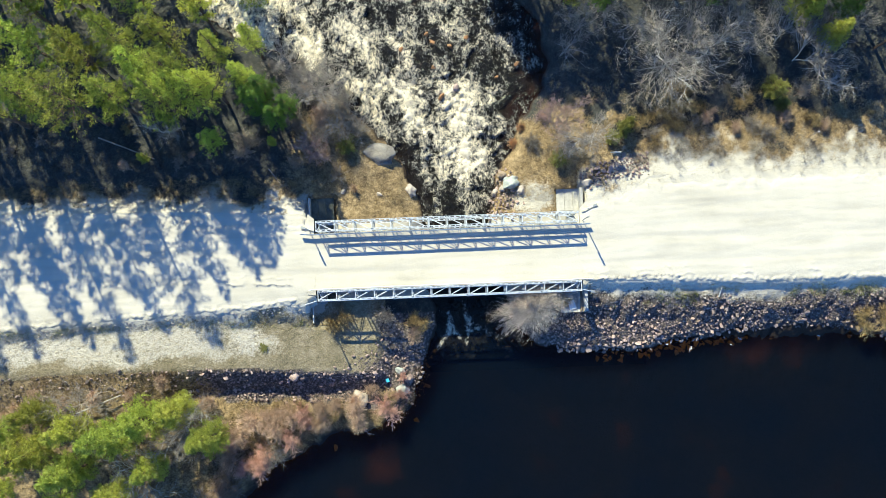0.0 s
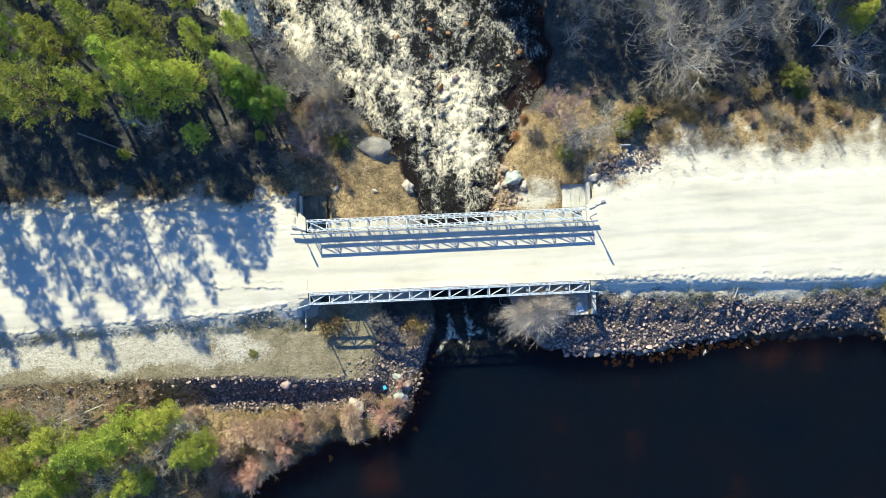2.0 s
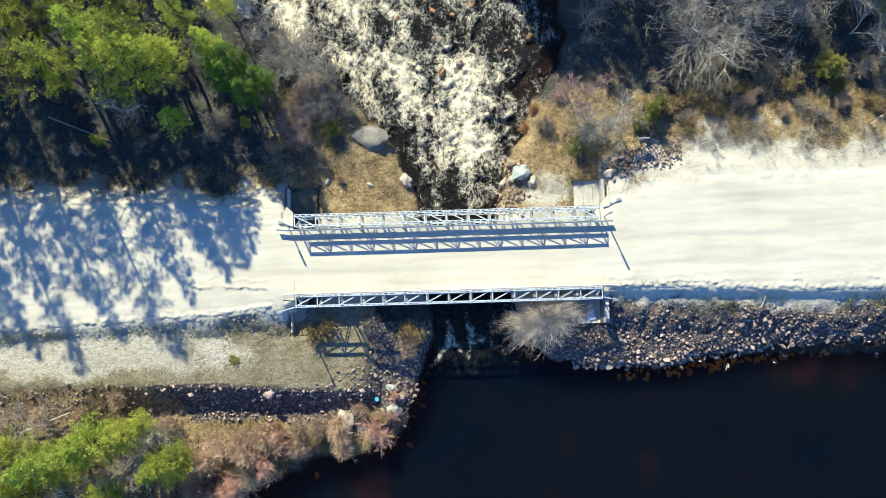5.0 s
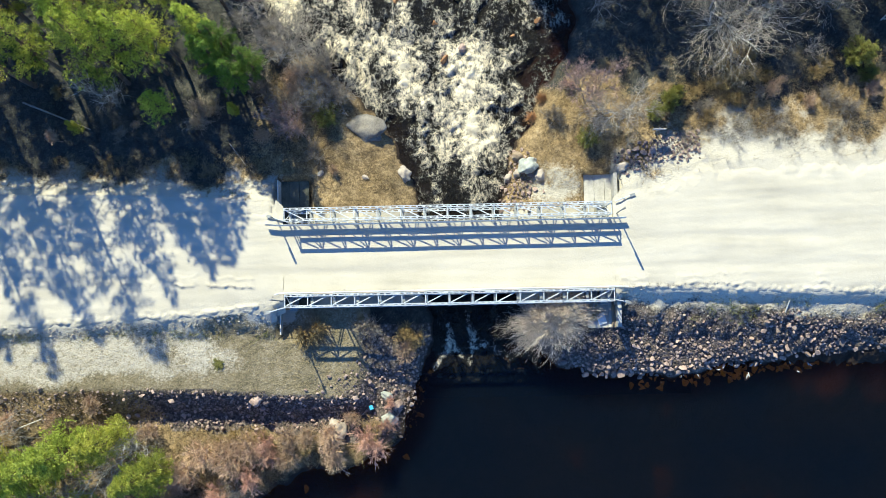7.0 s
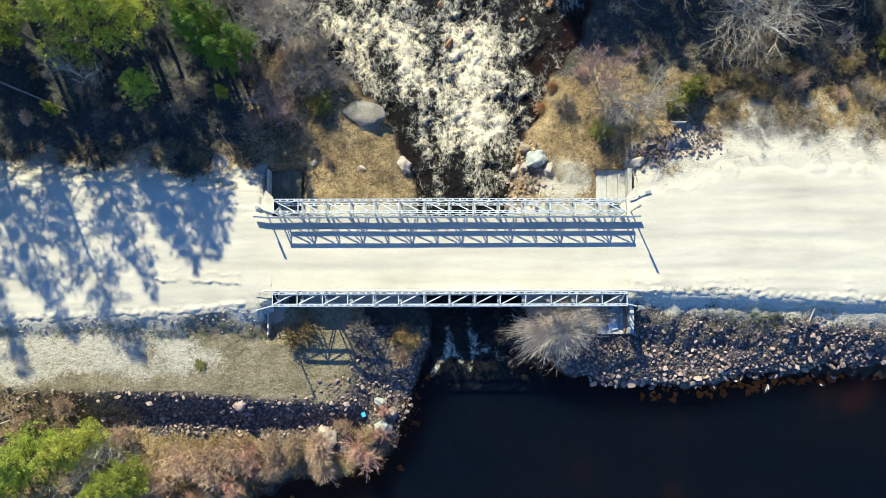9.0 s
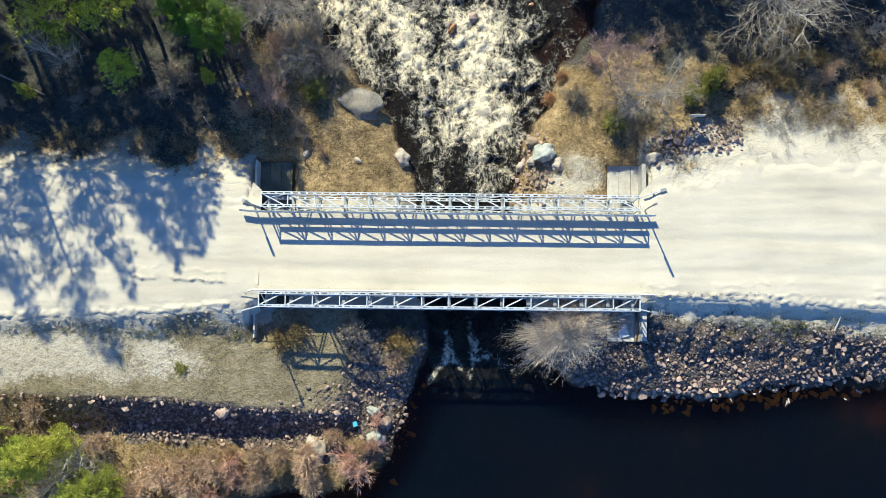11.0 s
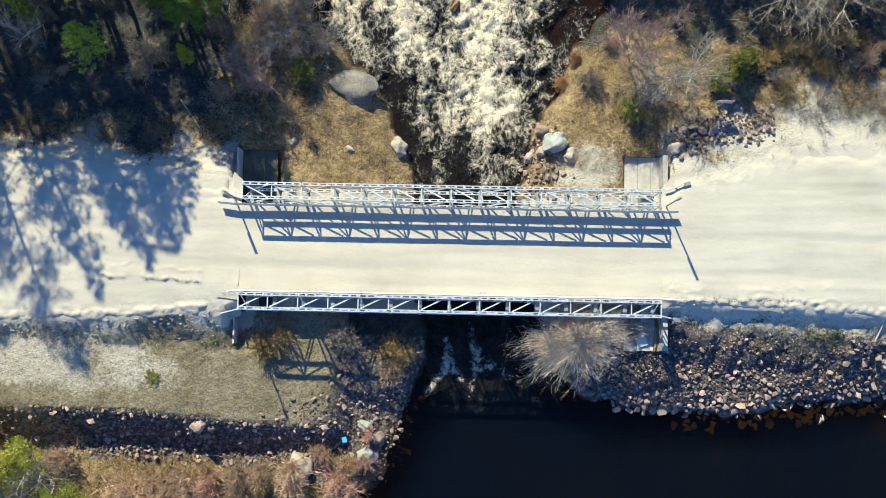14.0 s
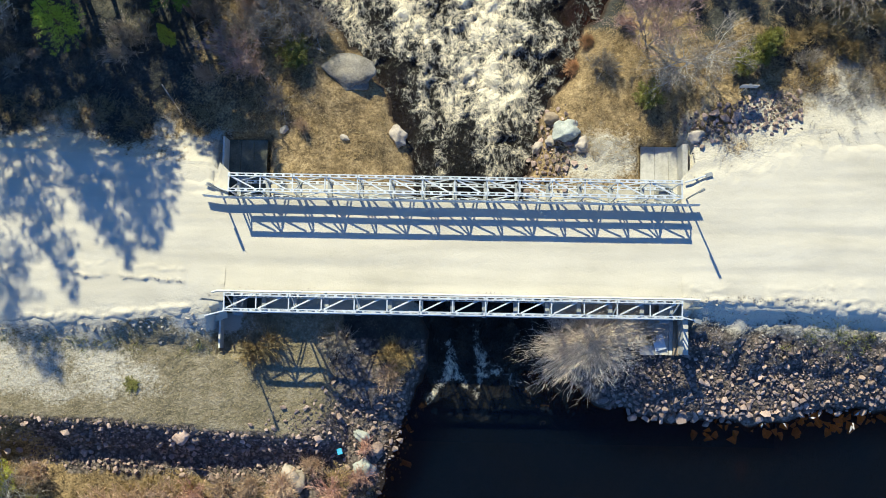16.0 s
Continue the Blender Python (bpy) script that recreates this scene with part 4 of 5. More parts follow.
def build_boulder(x, y, rx, ry, rz, material, seed, label, lift=0.35, rot=0.0):
    o = tagged(new("boulder", boulder_mesh("boulder", seed, material, rx, ry, rz, 0.32 if rx > 1.4 else 0.25, 3.4 if rx > 1.4 else 2.0)), label, "boulder")
    o.location, o.rotation_euler = (x, y, ground_at(x, y) + rz * lift), (0, 0, rot)


BOULDERS = [
    (-2.95, 5.9, 0.5, 0.58, 0.5, PALE_ROCK, "pale rounded granite boulder on the river bank"),
    (-5.6, 8.95, 1.75, 1.1, 0.5, BANK_ROCK, "large flat grey boulder sloping into the river"),
    (5.55, 6.1, 0.8, 0.62, 0.55, GREY_ROCK, "grey-green lichen boulder beside the river"),
    (4.85, 5.75, 0.42, 0.3, 0.3, PALE_ROCK, "pale boulder at the water's edge"),
    (4.2, 5.5, 0.42, 0.33, 0.3, PALE_ROCK, "pale boulder at the water's edge"),
    (4.9, 6.9, 0.55, 0.42, 0.36, TIMBER, "brown boulder in dry grass"),
    (6.35, 5.5, 0.5, 0.45, 0.3, PALE_ROCK, "pale rock half buried in dry grass"),
    (11.75, 5.75, 0.5, 0.36, 0.3, PALE_ROCK, "squared pale pink rock beside the abutment"),
    (-13.2, -9.35, 0.5, 0.42, 0.4, ROCK, "large reddish rock on top of the bank"),
    (-4.45, -9.3, 0.32, 0.45, 0.32, GREY_ROCK, "grey rock by the lake shore"),
    (-4.3, -10.9, 0.6, 0.55, 0.4, GREY_ROCK, "grey boulder among shore scrub"),
    (-3.75, -10.0, 0.45, 0.4, 0.34, ROCK, "brown boulder at the lake shore"),
    (-7.9, -11.5, 0.7, 0.85, 0.4, PALE_ROCK, "pale slab of rock among shore scrub"),
    (-8.6, 5.9, 0.3, 0.2, 0.16, PALE_ROCK, "small pale stone on the bank"),
    (1.2, 14.6, 0.35, 0.3, 0.3, ROCK, "wet reddish rock standing in the rapids"),
    (-5.6, 5.6, 0.28, 0.18, 0.15, PALE_ROCK, "small pale stone on the bank"),
    (-0.6, 16.5, 0.32, 0.27, 0.25, RUSTY_ROCK, "wet rusty-orange rock standing in the rapids"),
    (-1.1, 19.3, 0.27, 0.22, 0.25, RUSTY_ROCK, "wet rusty-orange rock standing in the rapids"),
    (-0.6, 18.6, 0.26, 0.30, 0.25, RUSTY_ROCK, "wet rusty-orange rock standing in the rapids"),
    (-3.3, 18.1, 0.24, 0.20, 0.25, RUSTY_ROCK, "wet rusty-orange rock standing in the rapids"),
    (0.9, 18.2, 0.26, 0.20, 0.25, RUSTY_ROCK, "wet rusty-orange rock standing in the rapids"),
    (2.3, 18.9, 0.26, 0.22, 0.25, RUSTY_ROCK, "wet rusty-orange rock standing in the rapids"),
    (4.8, 15.4, 0.24, 0.18, 0.25, RUSTY_ROCK, "wet rusty-orange rock by the shallow bank"),
    (6.6, 16.5, 0.38, 0.22, 0.25, RUSTY_ROCK, "wet rusty-orange rock by the shallow bank"),
    (0.0, 13.9, 0.41, 0.22, 0.25, RUSTY_ROCK, "wet rusty-orange rock washed by foam"),
]
for i, (x, y, rx, ry, rz, m, label) in enumerate(BOULDERS):
    build_boulder(x, y, rx, ry, rz, m, 40 + i, label, 0.3 if i != 1 else 0.05, 0.35 * (i % 5) - 0.4 if i > 1 else (-0.35 if i else 0.2))
    if "wet" in label:
        bpy.data.objects["boulder" + (".%03d" % i if i else "")].location.z = float(water_level(y)) + 0.02


# ---- plants ----
def conifer_meshes(seed, height, radius, crown_from, needles, tufts, droop=0.15, gaps=0.25, tuft=0.3, blade=0.15, cone=0.75, fan=0.17):
    """Trunk with limbs, and a crown of needle sprays along the limbs."""
    rng = random.Random(seed)
    wood, crown = Build(), Build()
    lean = Vector((rng.uniform(-0.03, 0.03), rng.uniform(-0.03, 0.03), 0))
    bend = [Vector((0, 0, 0)) + lean * (height * i / 7) + Vector((rng.uniform(-0.06, 0.06), rng.uniform(-0.06, 0.06), height * i / 7)) for i in range(8)]
    r0 = 0.011 * height + 0.02
    wood.tube(bend, [r0 * (1 - 0.9 * i / 7) for i in range(8)], 7)

    def axis_at(z):
        i = min(6, max(0, int(z / height * 7)))
        return bend[i].lerp(bend[i + 1], z / height * 7 - i)

    limbs = int(14 + height * 7.0)
    per = max(3, tufts // limbs)
    whorls = int((1 - crown_from) * height / (0.034 * height + 0.05)) + 2
    ring = [((w + rng.uniform(0.1, 0.5)) / whorls, rng.uniform(0, 6.283) + 6.283 * i / 6 + rng.gauss(0, 0.2)) for w in range(whorls) for i in range(6)]
    for k, (s, a) in enumerate(ring):
        s = min(0.99, s + rng.gauss(0, 0.006))
        z = height * (crown_from + (0.985 - crown_from) * s)
        if rng.random() < gaps * (1 - s):
            continue
        full = (1 - s) ** cone * (0.55 + 0.45 * min(1, s * 5))
        length = radius * full * rng.uniform(0.35, 1.3) + 0.15
        d = Vector((math.cos(a), math.sin(a), 0))
        p0 = axis_at(z)
        rise = rng.uniform(0.05, 0.35) - droop
        pts = [p0 + d * length * t + Vector((0, 0, length * (rise * t + 0.18 * t * t))) for t in (0, 0.35, 0.7, 1.0)]
        wood.tube(pts, [0.012 + 0.012 * length, 0.01 + 0.008 * length, 0.012, 0.005], 3)
        side = Vector((-d.y, d.x, 0))
        for j in range(max(1, int(per * (0.4 + 0.9 * full) * 0.62))):
            t = 0.22 + 0.78 * rng.random() ** 0.7
            base = pts[0].lerp(pts[1], t / 0.35) if t < 0.35 else pts[1].lerp(pts[2], (t - 0.35) / 0.35) if t < 0.7 else pts[2].lerp(pts[3], (t - 0.7) / 0.3)
            out = rng.gauss(0, 1) * fan * length * (1.25 - t)
            c = base + side * out + Vector((0, 0, rng.gauss(0.02, 0.06)))
            way = (d * (0.5 + 0.6 * rng.random()) + side * out * 1.6 / (length + 0.2) + Vector((0, 0, rng.uniform(0.0, 0.5)))).normalized()
            wide = tuft * rng.uniform(0.6, 1.35)
            for q in range(8):
                root = c + Vector((rng.gauss(0, 0.3), rng.gauss(0, 0.3), rng.gauss(0, 0.16))) * wide
                tip = root + (way + Vector((rng.gauss(0, 0.7), rng.gauss(0, 0.7), rng.gauss(0.1, 0.5)))).normalized() * wide * rng.uniform(0.5, 0.9)
                crown.sliver(root, tip, wide * blade * 1.5, rng)
    return wood.done("trunk", BARK), crown.done("crown", needles)


def bare_meshes(seed, height, spread, bark, twigs, density=1.0, stems=1, thick=1.25):
    """A leafless broadleaf tree: trunk and limbs, and fine twigs."""
    rng = random.Random(seed)
    wood, fine = Build(), Build()

    def grow(p, d, length, r, level):
        pts, q, dd = [p], p, d
        for _ in range(3):
            dd = (dd + Vector((rng.gauss(0, 0.16), rng.gauss(0, 0.16), rng.gauss(0.04, 0.1)))).normalized()
            q = q + dd * length / 3
            pts.append(q)
        if level < 4:
            wood.tube(pts, [r, r * 0.85, r * 0.72, r * 0.6], 5 if level < 2 else 3)
        else:
            for a, b in zip(pts[:-1], pts[1:]):
                fine.sliver(a, b + (b - a) * 0.6, max(0.014, r * 2) * thick, rng)
            if rng.random() < 0.8 * density:
                for _ in range(2 if density <= 1 else 4):
                    a = pts[rng.randrange(1, 4)]
                    e = (dd + Vector((rng.gauss(0, 0.6), rng.gauss(0, 0.6), rng.gauss(0.1, 0.3)))).normalized()
                    fine.sliver(a, a + e * length * 0.8, 0.014 * thick, rng)
            return
        kids = rng.choice((3, 4, 4)) if level else int(6 + 3 * density)
        for k in range(kids):
            t = 1.0 if k == 0 else rng.uniform(0.35, 1.0)
            i = min(2, int(t * 3))
            a = pts[i].lerp(pts[i + 1], t * 3 - i)
            w = (dd + Vector((rng.gauss(0, 0.5), rng.gauss(0, 0.5), rng.gauss(0.0, 0.25))) * spread).normalized()
            grow(a, w, length * rng.uniform(0.55, 0.8), r * rng.uniform(0.5, 0.68), level + 1)

    for s in range(stems):
        tilt = 0.1 if stems == 1 else 0.35
        a = rng.uniform(0, 6.28)
        grow(Vector((0.15 * s, 0.1 * (s % 2), 0)), Vector((math.cos(a) * tilt, math.sin(a) * tilt, 1)).normalized(), height * 0.42, 0.0085 * height / (1 + 0.25 * stems) + 0.015, 0)
    return wood.done("trunk", bark), fine.done("crown", twigs)


def shrub_meshes(seed, radius, height, stems, bark, twigs, thick=1.25, single=False):
    """A leafless shrub: stems fanning out from one root, with fine twigs."""
    rng = random.Random(seed)
    wood, fine = Build(), Build()
    roots = []
    for k in range(3 + int(radius * 1.6)):
        a, r = rng.uniform(0, 6.28), radius * 0.5 * math.sqrt(rng.random())
        roots.append((Vector((math.cos(a) * r, math.sin(a) * r, 0)), rng.uniform(0.38, 0.68) * radius, rng.uniform(0.7, 1.1) * height))
    if single:
        roots = [(Vector((0, 0, 0)), 0.72 * radius, height)]
    for k in range(stems):
        root, reach, tall = roots[rng.randrange(len(roots))]
        a, out = rng.uniform(0, 6.28), math.sqrt(rng.random())
        way = (Vector((math.cos(a), math.sin(a), 0)) + root * (0.9 / radius)) * reach * out * rng.uniform(0.7, 1.2)
        foot = root + Vector((rng.gauss(0, 0.04), rng.gauss(0, 0.04), 0)) * radius
        end = root + way + Vector((0, 0, tall * (1.05 - 0.6 * out * out) * rng.uniform(0.65, 1.1)))
        mid = foot.lerp(end, 0.5) + Vector((rng.gauss(0, 0.06), rng.gauss(0, 0.06), 0.12 * height))
        pts = [foot, mid, end]
        w = thick * (2.6 if single else 1.0)
        wood.tube(pts, [0.018 * w, 0.013 * w, 0.006 * w], 3)
        for j in range(12 if single else 9):
            t = rng.uniform(0.3, 1.0)
            p = foot.lerp(mid, t * 2) if t < 0.5 else mid.lerp(end, t * 2 - 1)
            d = ((end - mid).normalized() + Vector((rng.gauss(0, 0.45), rng.gauss(0, 0.45), rng.gauss(0.1, 0.3)))).normalized()
            q = p + d * radius * rng.uniform(0.15, 0.42)
            fine.sliver(p, q, 0.02 * thick, rng)
            for _ in range(2):
                e = p.lerp(q, rng.uniform(0.3, 0.9))
                fine.sliver(e, e + (d + Vector((rng.gauss(0, 0.5), rng.gauss(0, 0.5), rng.gauss(0, 0.4)))).normalized() * radius * 0.16, 0.016 * thick, rng)
    return wood.done("stem", bark), fine.done("crown", twigs)


def plant_of(name, meshes, label, category, group=""):
    ob = tagged(new(name), label, category, group)
    for me in meshes:
        part(me.name.split(".")[0], me, ob)
    ob.location = (0, 0, -500)
    return ob


def put(master, x, y, scale=1.0, rot=None, sink=0.05, label="", stretch=1.0):
    """A copy of a plant rooted in the ground at x, y."""
    r = rot if rot is not None else (x * 12.9 + y * 7.7) % 6.28
    o = copy_thing(master, Matrix.Translation((x, y, ground_at(x, y) - sink)) @ Matrix.Rotation(r, 4, "Z"))
    o.scale = (scale, scale, scale * stretch)
    if label:
        tagged(o, label)
    return o


def drop(master):
    for o in (*master.children_recursive, master):
        bpy.data.objects.remove(o)


# tall pines on the north-west side, whose shade falls across the road
PINES = [plant_of("pine_tree", conifer_meshes(200 + i, 15.5, r, 0.4, NEEDLES, 3300, 0.15, g, 0.21, 0.15, 0.72, 0.24), "tall yellow-green pine with bare lower trunk", "tree", "pines by the road")
         for i, (r, g) in enumerate(((1.9, 0.25), (2.15, 0.3), (2.0, 0.3), (2.8, 0.5)))]
# coarse pine for spots out of view, added only to cast shade
PINES.append(plant_of("pine_tree", conifer_meshes(205, 15.5, 2.3, 0.2, NEEDLES, 900, 0.15, 0.15, 0.46, 0.15, 0.7, 0.26), "coarse dense pine out of view, added for its shade", "tree", "pines by the road"))
SPRUCES = [plant_of("spruce_tree", conifer_meshes(220 + i, 12.0, 1.7, f, SPRUCE, 4200, 0.3, 0.05, 0.17, 0.15, 0.85), "dense dark green spruce at the wood edge", "tree", "spruces by the river") for i, f in enumerate((0.12, 0.42))]
YOUNG = [plant_of("young_pine", conifer_meshes(240 + i, 8.4, 1.75, 0.08, LIME_NEEDLES, 2400, 0.05, 0.15, 0.2, 0.17, 0.85, 0.28), "young bushy yellow-green pine", "tree", "young pines by the lake") for i in range(3)]
JUNIPER = plant_of("juniper", conifer_meshes(260, 1.7, 1.15, 0.02, JUNIPER_GREEN, 620, 0.0, 0.0, 0.16, 0.15, 0.6), "low rounded yellow-green juniper bush", "shrub", "junipers")
for x, y, s, k in ((9.6, 7.9, 0.7, 0.9), (14.9, 10.0, 0.66, 2.0), (14.1, 9.4, 0.6, 1.6), (15.5, 10.6, 0.5, 1.8), (27.6, 12.9, 0.9, 1.7), (28.4, 11.7, 0.6, 1.2), (-8.1, 9.8, 0.8, 1.0), (-15.6, -6.85, 0.36, 0.35)):
    put(JUNIPER, x, y, s, stretch=k)
drop(JUNIPER)
# x, y, height and which of the pines; the rearmost are unseen, kept for shade
PINE_SPOTS = [(-45.0, 11.1, 17.0, 0), (-42.0, 11.8, 16.5, 1), (-38.9, 12.0, 15.5, 2), (-37.1, 12.3, 17.0, 0), (-34.6, 12.4, 17.5, 1), (-31.2, 12.4, 16.0, 2), (-28.0, 12.3, 17.0, 3), (-25.0, 12.5, 14.5, 2),
              (-20.0, 13.2, 13.0, 3), (-19.0, 13.0, 12.2, 3), (-21.6, 12.4, 13.4, 3), (-20.8, 14.8, 13.8, 3), (-18.0, 13.8, 11.0, 1), (-22.4, 14.6, 14.0, 0), (-47.5, 16.0, 17.0, 2), (-43.5, 17.0, 16.5, 0), (-40.2, 16.4, 17.5, 1), (-36.6, 16.0, 16.0, 0), (-33.4, 15.6, 16.5, 2),
              (-30.2, 16.2, 15.5, 1), (-27.0, 15.6, 15.0, 0), (-24.4, 17.0, 15.0, 2), (-21.0, 17.2, 13.5, 1), (-17.4, 16.6, 11.5, 2), (-15.6, 14.8, 10.0, 0), (-15.0, 17.6, 10.0, 2), (-18.8, 19.8, 12.0, 0),
              (-23.0, 20.6, 14.5, 1), (-27.6, 19.8, 16.0, 0), (-31.6, 20.0, 16.5, 1), (-35.6, 20.4, 16.5, 2), (-39.6, 21.0, 16.5, 0), (-44.0, 21.6, 17.0, 1), (-29.6, 24.4, 16.5, 2), (-34.4, 25.0, 16.5, 0), (-25.4, 24.0, 15.5, 1)]
# unseen back row, added to keep sun off the forest floor
PINE_SPOTS += [(x, 23.0 + 3.0 * (i % 2) + 0.6 * (i % 3), 12.0 + 0.15 * max(0, -14 - x), 4) for i, x in enumerate((-15.5, -18.5, -21.0, -24.0, -26.5, -29.0, -32.0, -34.5, -37.5, -40.0, -43.0))]
for x, y, h, k in PINE_SPOTS:
    put(PINES[k], x, y, h / 15.5)
# trees beyond y 21 are unseen, added to shade the river bank
for x, y, h, k in ((-13.2, 11.5, 8.6, 1), (-12.3, 12.4, 8.2, 1), (-14.3, 12.3, 9.2, 1), (-15.4, 13.0, 8.8, 1), (-14.0, 13.6, 9.5, 1), (-27.4, 13.6, 6.5, 0), (-22.6, 12.2, 5.0, 0), (-30.0, 13.8, 7.0, 0),
                   (13.2, 20.2, 8.4, 1), (10.8, 21.2, 8.6, 1), (13.6, 23.4, 11.0, 0), (7.9, 22.8, 9.5, 0), (9.4, 22.0, 9.0, 0), (6.4, 25.0, 12.0, 0), (9.0, 25.4, 12.0, 0), (5.2, 26.0, 12.0, 0), (3.9, 27.4, 13.0, 0), (2.8, 28.8, 14.0, 0), (2.0, 30.4, 15.0, 0), (18.2, 21.6, 8.5, 1), (22.9, 20.8, 8.5, 0), (27.2, 20.4, 8.5, 1), (33.0, 18.8, 9.5, 0), (16.6, 24.5, 11.0, 0), (19.6, 25.0, 11.5, 1), (22.6, 24.4, 11.0, 0), (25.4, 24.6, 11.5, 1),
                   (28.2, 23.4, 11.0, 0), (31.0, 22.4, 11.0, 1), (34.2, 24.0, 10.0, 0), (37.0, 22.4, 10.0, 1)):
    put(SPRUCES[k] if y < 21 else PINES[4], x, y, h / (12.0 if y < 21 else 15.5), label="slender dark green spruce with bare lower trunk" if k and y < 21 else "")
put(PINES[1], -18.75, 9.9, 0.62, stretch=0.62, label="bright green young pine under the tall trees")
put(YOUNG[1], -24.9, 9.2, 0.3, stretch=1.1, label="small bright green pine under the tall trees")
put(YOUNG[2], -14.2, 10.2, 0.26, stretch=1.3, label="small bright green pine under the tall trees")
# young pines south-west by the lake
for i, (x, y, h) in enumerate([(-22.4, -11.4, 8.2), (-24.8, -12.3, 9.6), (-27.3, -13.3, 10.2), (-19.7, -13.7, 8.2), (-30.6, -12.6, 8.6), (-30.4, -15.8, 9.4), (-24.6, -16.0, 7.0), (-33.4, -11.2, 7.4), (-34.2, -14.6, 9.4),
                               (-27.4, -18.2, 8.4), (-32.4, -19.2, 9.0), (-37.0, -12.6, 9.2), (-37.4, -17.6, 9.2)]):
    put(YOUNG[i % 3], x, y, h / 8.4, stretch=1.2)
# evergreens on the north-east side; those beyond y 21 are unseen, added for shade
for i, (x, y, s) in enumerate([(32.0, 16.6, 0.8), (30.0, 19.0, 0.9)]):
    put(YOUNG[(i + 1) % 3], x, y, s, label="small green pine among bare brush" if s < 0.5 else "young green pine at the wood's edge")
for i, (x, y, s) in enumerate([(30.6, 21.4, 0.58), (32.6, 22.0, 0.75), (35.2, 19.6, 0.9), (38.0, 18.6, 1.0), (41.0, 17.4, 1.0), (36.6, 16.2, 0.75), (12.4, 23.0, 0.68), (16.8, 23.0, 0.62), (19.4, 22.6, 0.66), (22.4, 23.4, 0.62), (26.0, 22.8, 0.64), (28.6, 21.6, 0.58)]):
    put(PINES[4 if y > 21 else i % 4], x, y, s)

# bare broadleaf trees
BARE = [plant_of("bare_tree", bare_meshes(300 + i, 8.5, 0.88, PALE_WOOD if i == 1 else GREY_BARK, TWIG_GREY, 1.0, 1 + i % 2), "leafless pale grey broadleaf tree with fine twigs", "tree", "bare trees") for i in range(4)]
BARE_SPOTS = [(11.4, 18.6, 0.8, 0), (10.2, 16.8, 0.62, 2), (13.6, 20.6, 0.9, 2), (18.2, 16.6, 1.0, 1), (20.2, 17.2, 1.1, 3), (22.8, 16.9, 0.9, 1), (21.0, 18.2, 1.0, 0), (16.2, 18.8, 0.95, 2), (25.4, 16.4, 0.85, 0), (28.2, 17.0, 0.95, 2), (31.6, 13.8, 0.6, 1),
              (33.6, 17.0, 0.9, 2), (25.0, 19.4, 0.9, 2), (24.6, 13.4, 0.38, 0), (30.4, 12.6, 0.4, 2),
              (-10.0, 13.8, 0.7, 0), (-9.2, 11.6, 0.5, 2), (-11.4, 13.4, 0.7, 3), (-10.6, 15.6, 0.8, 2), (-23.4, 11.4, 0.5, 1), (-12.6, 16.6, 0.75, 0), (-21.9, -12.6, 0.72, 1), (-31.8, -11.2, 0.7, 3), (-26.0, -17.0, 0.9, 1), (-22.2, -14.6, 0.6, 0)]
for x, y, s, k in BARE_SPOTS:
    put(BARE[k], x, y, s * (0.95 if y > 0 else 1.0), stretch=0.66 if x > 0 else 0.9)

PINK = plant_of("bare_tree", bare_meshes(320, 5.0, 0.5, GREY_BARK, TWIG_PINK, 1.3, 2, 1.5), "leafless reddish-grey tree with fine twigs", "tree", "bare trees")
BIRCH = plant_of("bare_tree", bare_meshes(321, 4.4, 1.0, PALE_WOOD, TWIG_GREY, 1.6, 2, 1.4), "small leaning white birch without leaves", "tree", "bare trees")
put(PINK, 9.6, 10.5, 0.86)
put(PINK, -10.6, 9.6, 0.6)
put(BIRCH, 12.0, 9.5, 0.95)
lean = put(BIRCH, 29.6, 15.4, 1.15, label="leaning white birch trunk without leaves")
lean.rotation_euler = (0.1, 0.75, 0.2)
drop(PINK)
drop(BIRCH)

# shrubs
SHRUBS = {
    "grey": plant_of("shrub", shrub_meshes(400, 1.5, 1.9, 105, GREY_BARK, TWIG_GREY, 1.2), "leafless grey willow shrub on the bank", "shrub", "bare shrubs"),
    "brown": plant_of("shrub", shrub_meshes(401, 1.2, 1.9, 115, TWIG_BROWN, TWIG_BROWN, 1.1), "leafless brown shrub with dense thin twigs", "shrub", "bare shrubs"),
    "red": plant_of("shrub", shrub_meshes(402, 1.1, 1.8, 115, TWIG_RED, TWIG_RED, 1.1), "leafless reddish shrub by the water", "shrub", "bare shrubs"),
    "willow": plant_of("shrub", shrub_meshes(405, 3.4, 3.7, 430, TWIG_PALE, TWIG_PALE, 0.75, True), "large spreading leafless willow shrub beside the bridge", "shrub", "bare shrubs"),
    "straw": plant_of("shrub", shrub_meshes(406, 1.1, 1.0, 170, STRAW, STRAW), "clump of bent straw-coloured reeds", "shrub", "reed clumps"),
    "olive": plant_of("shrub", shrub_meshes(403, 1.0, 1.2, 125, TWIG_OLIVE, TWIG_OLIVE, 1.05), "budding olive-brown shrub beside the bridge", "shrub", "bare shrubs"),
}
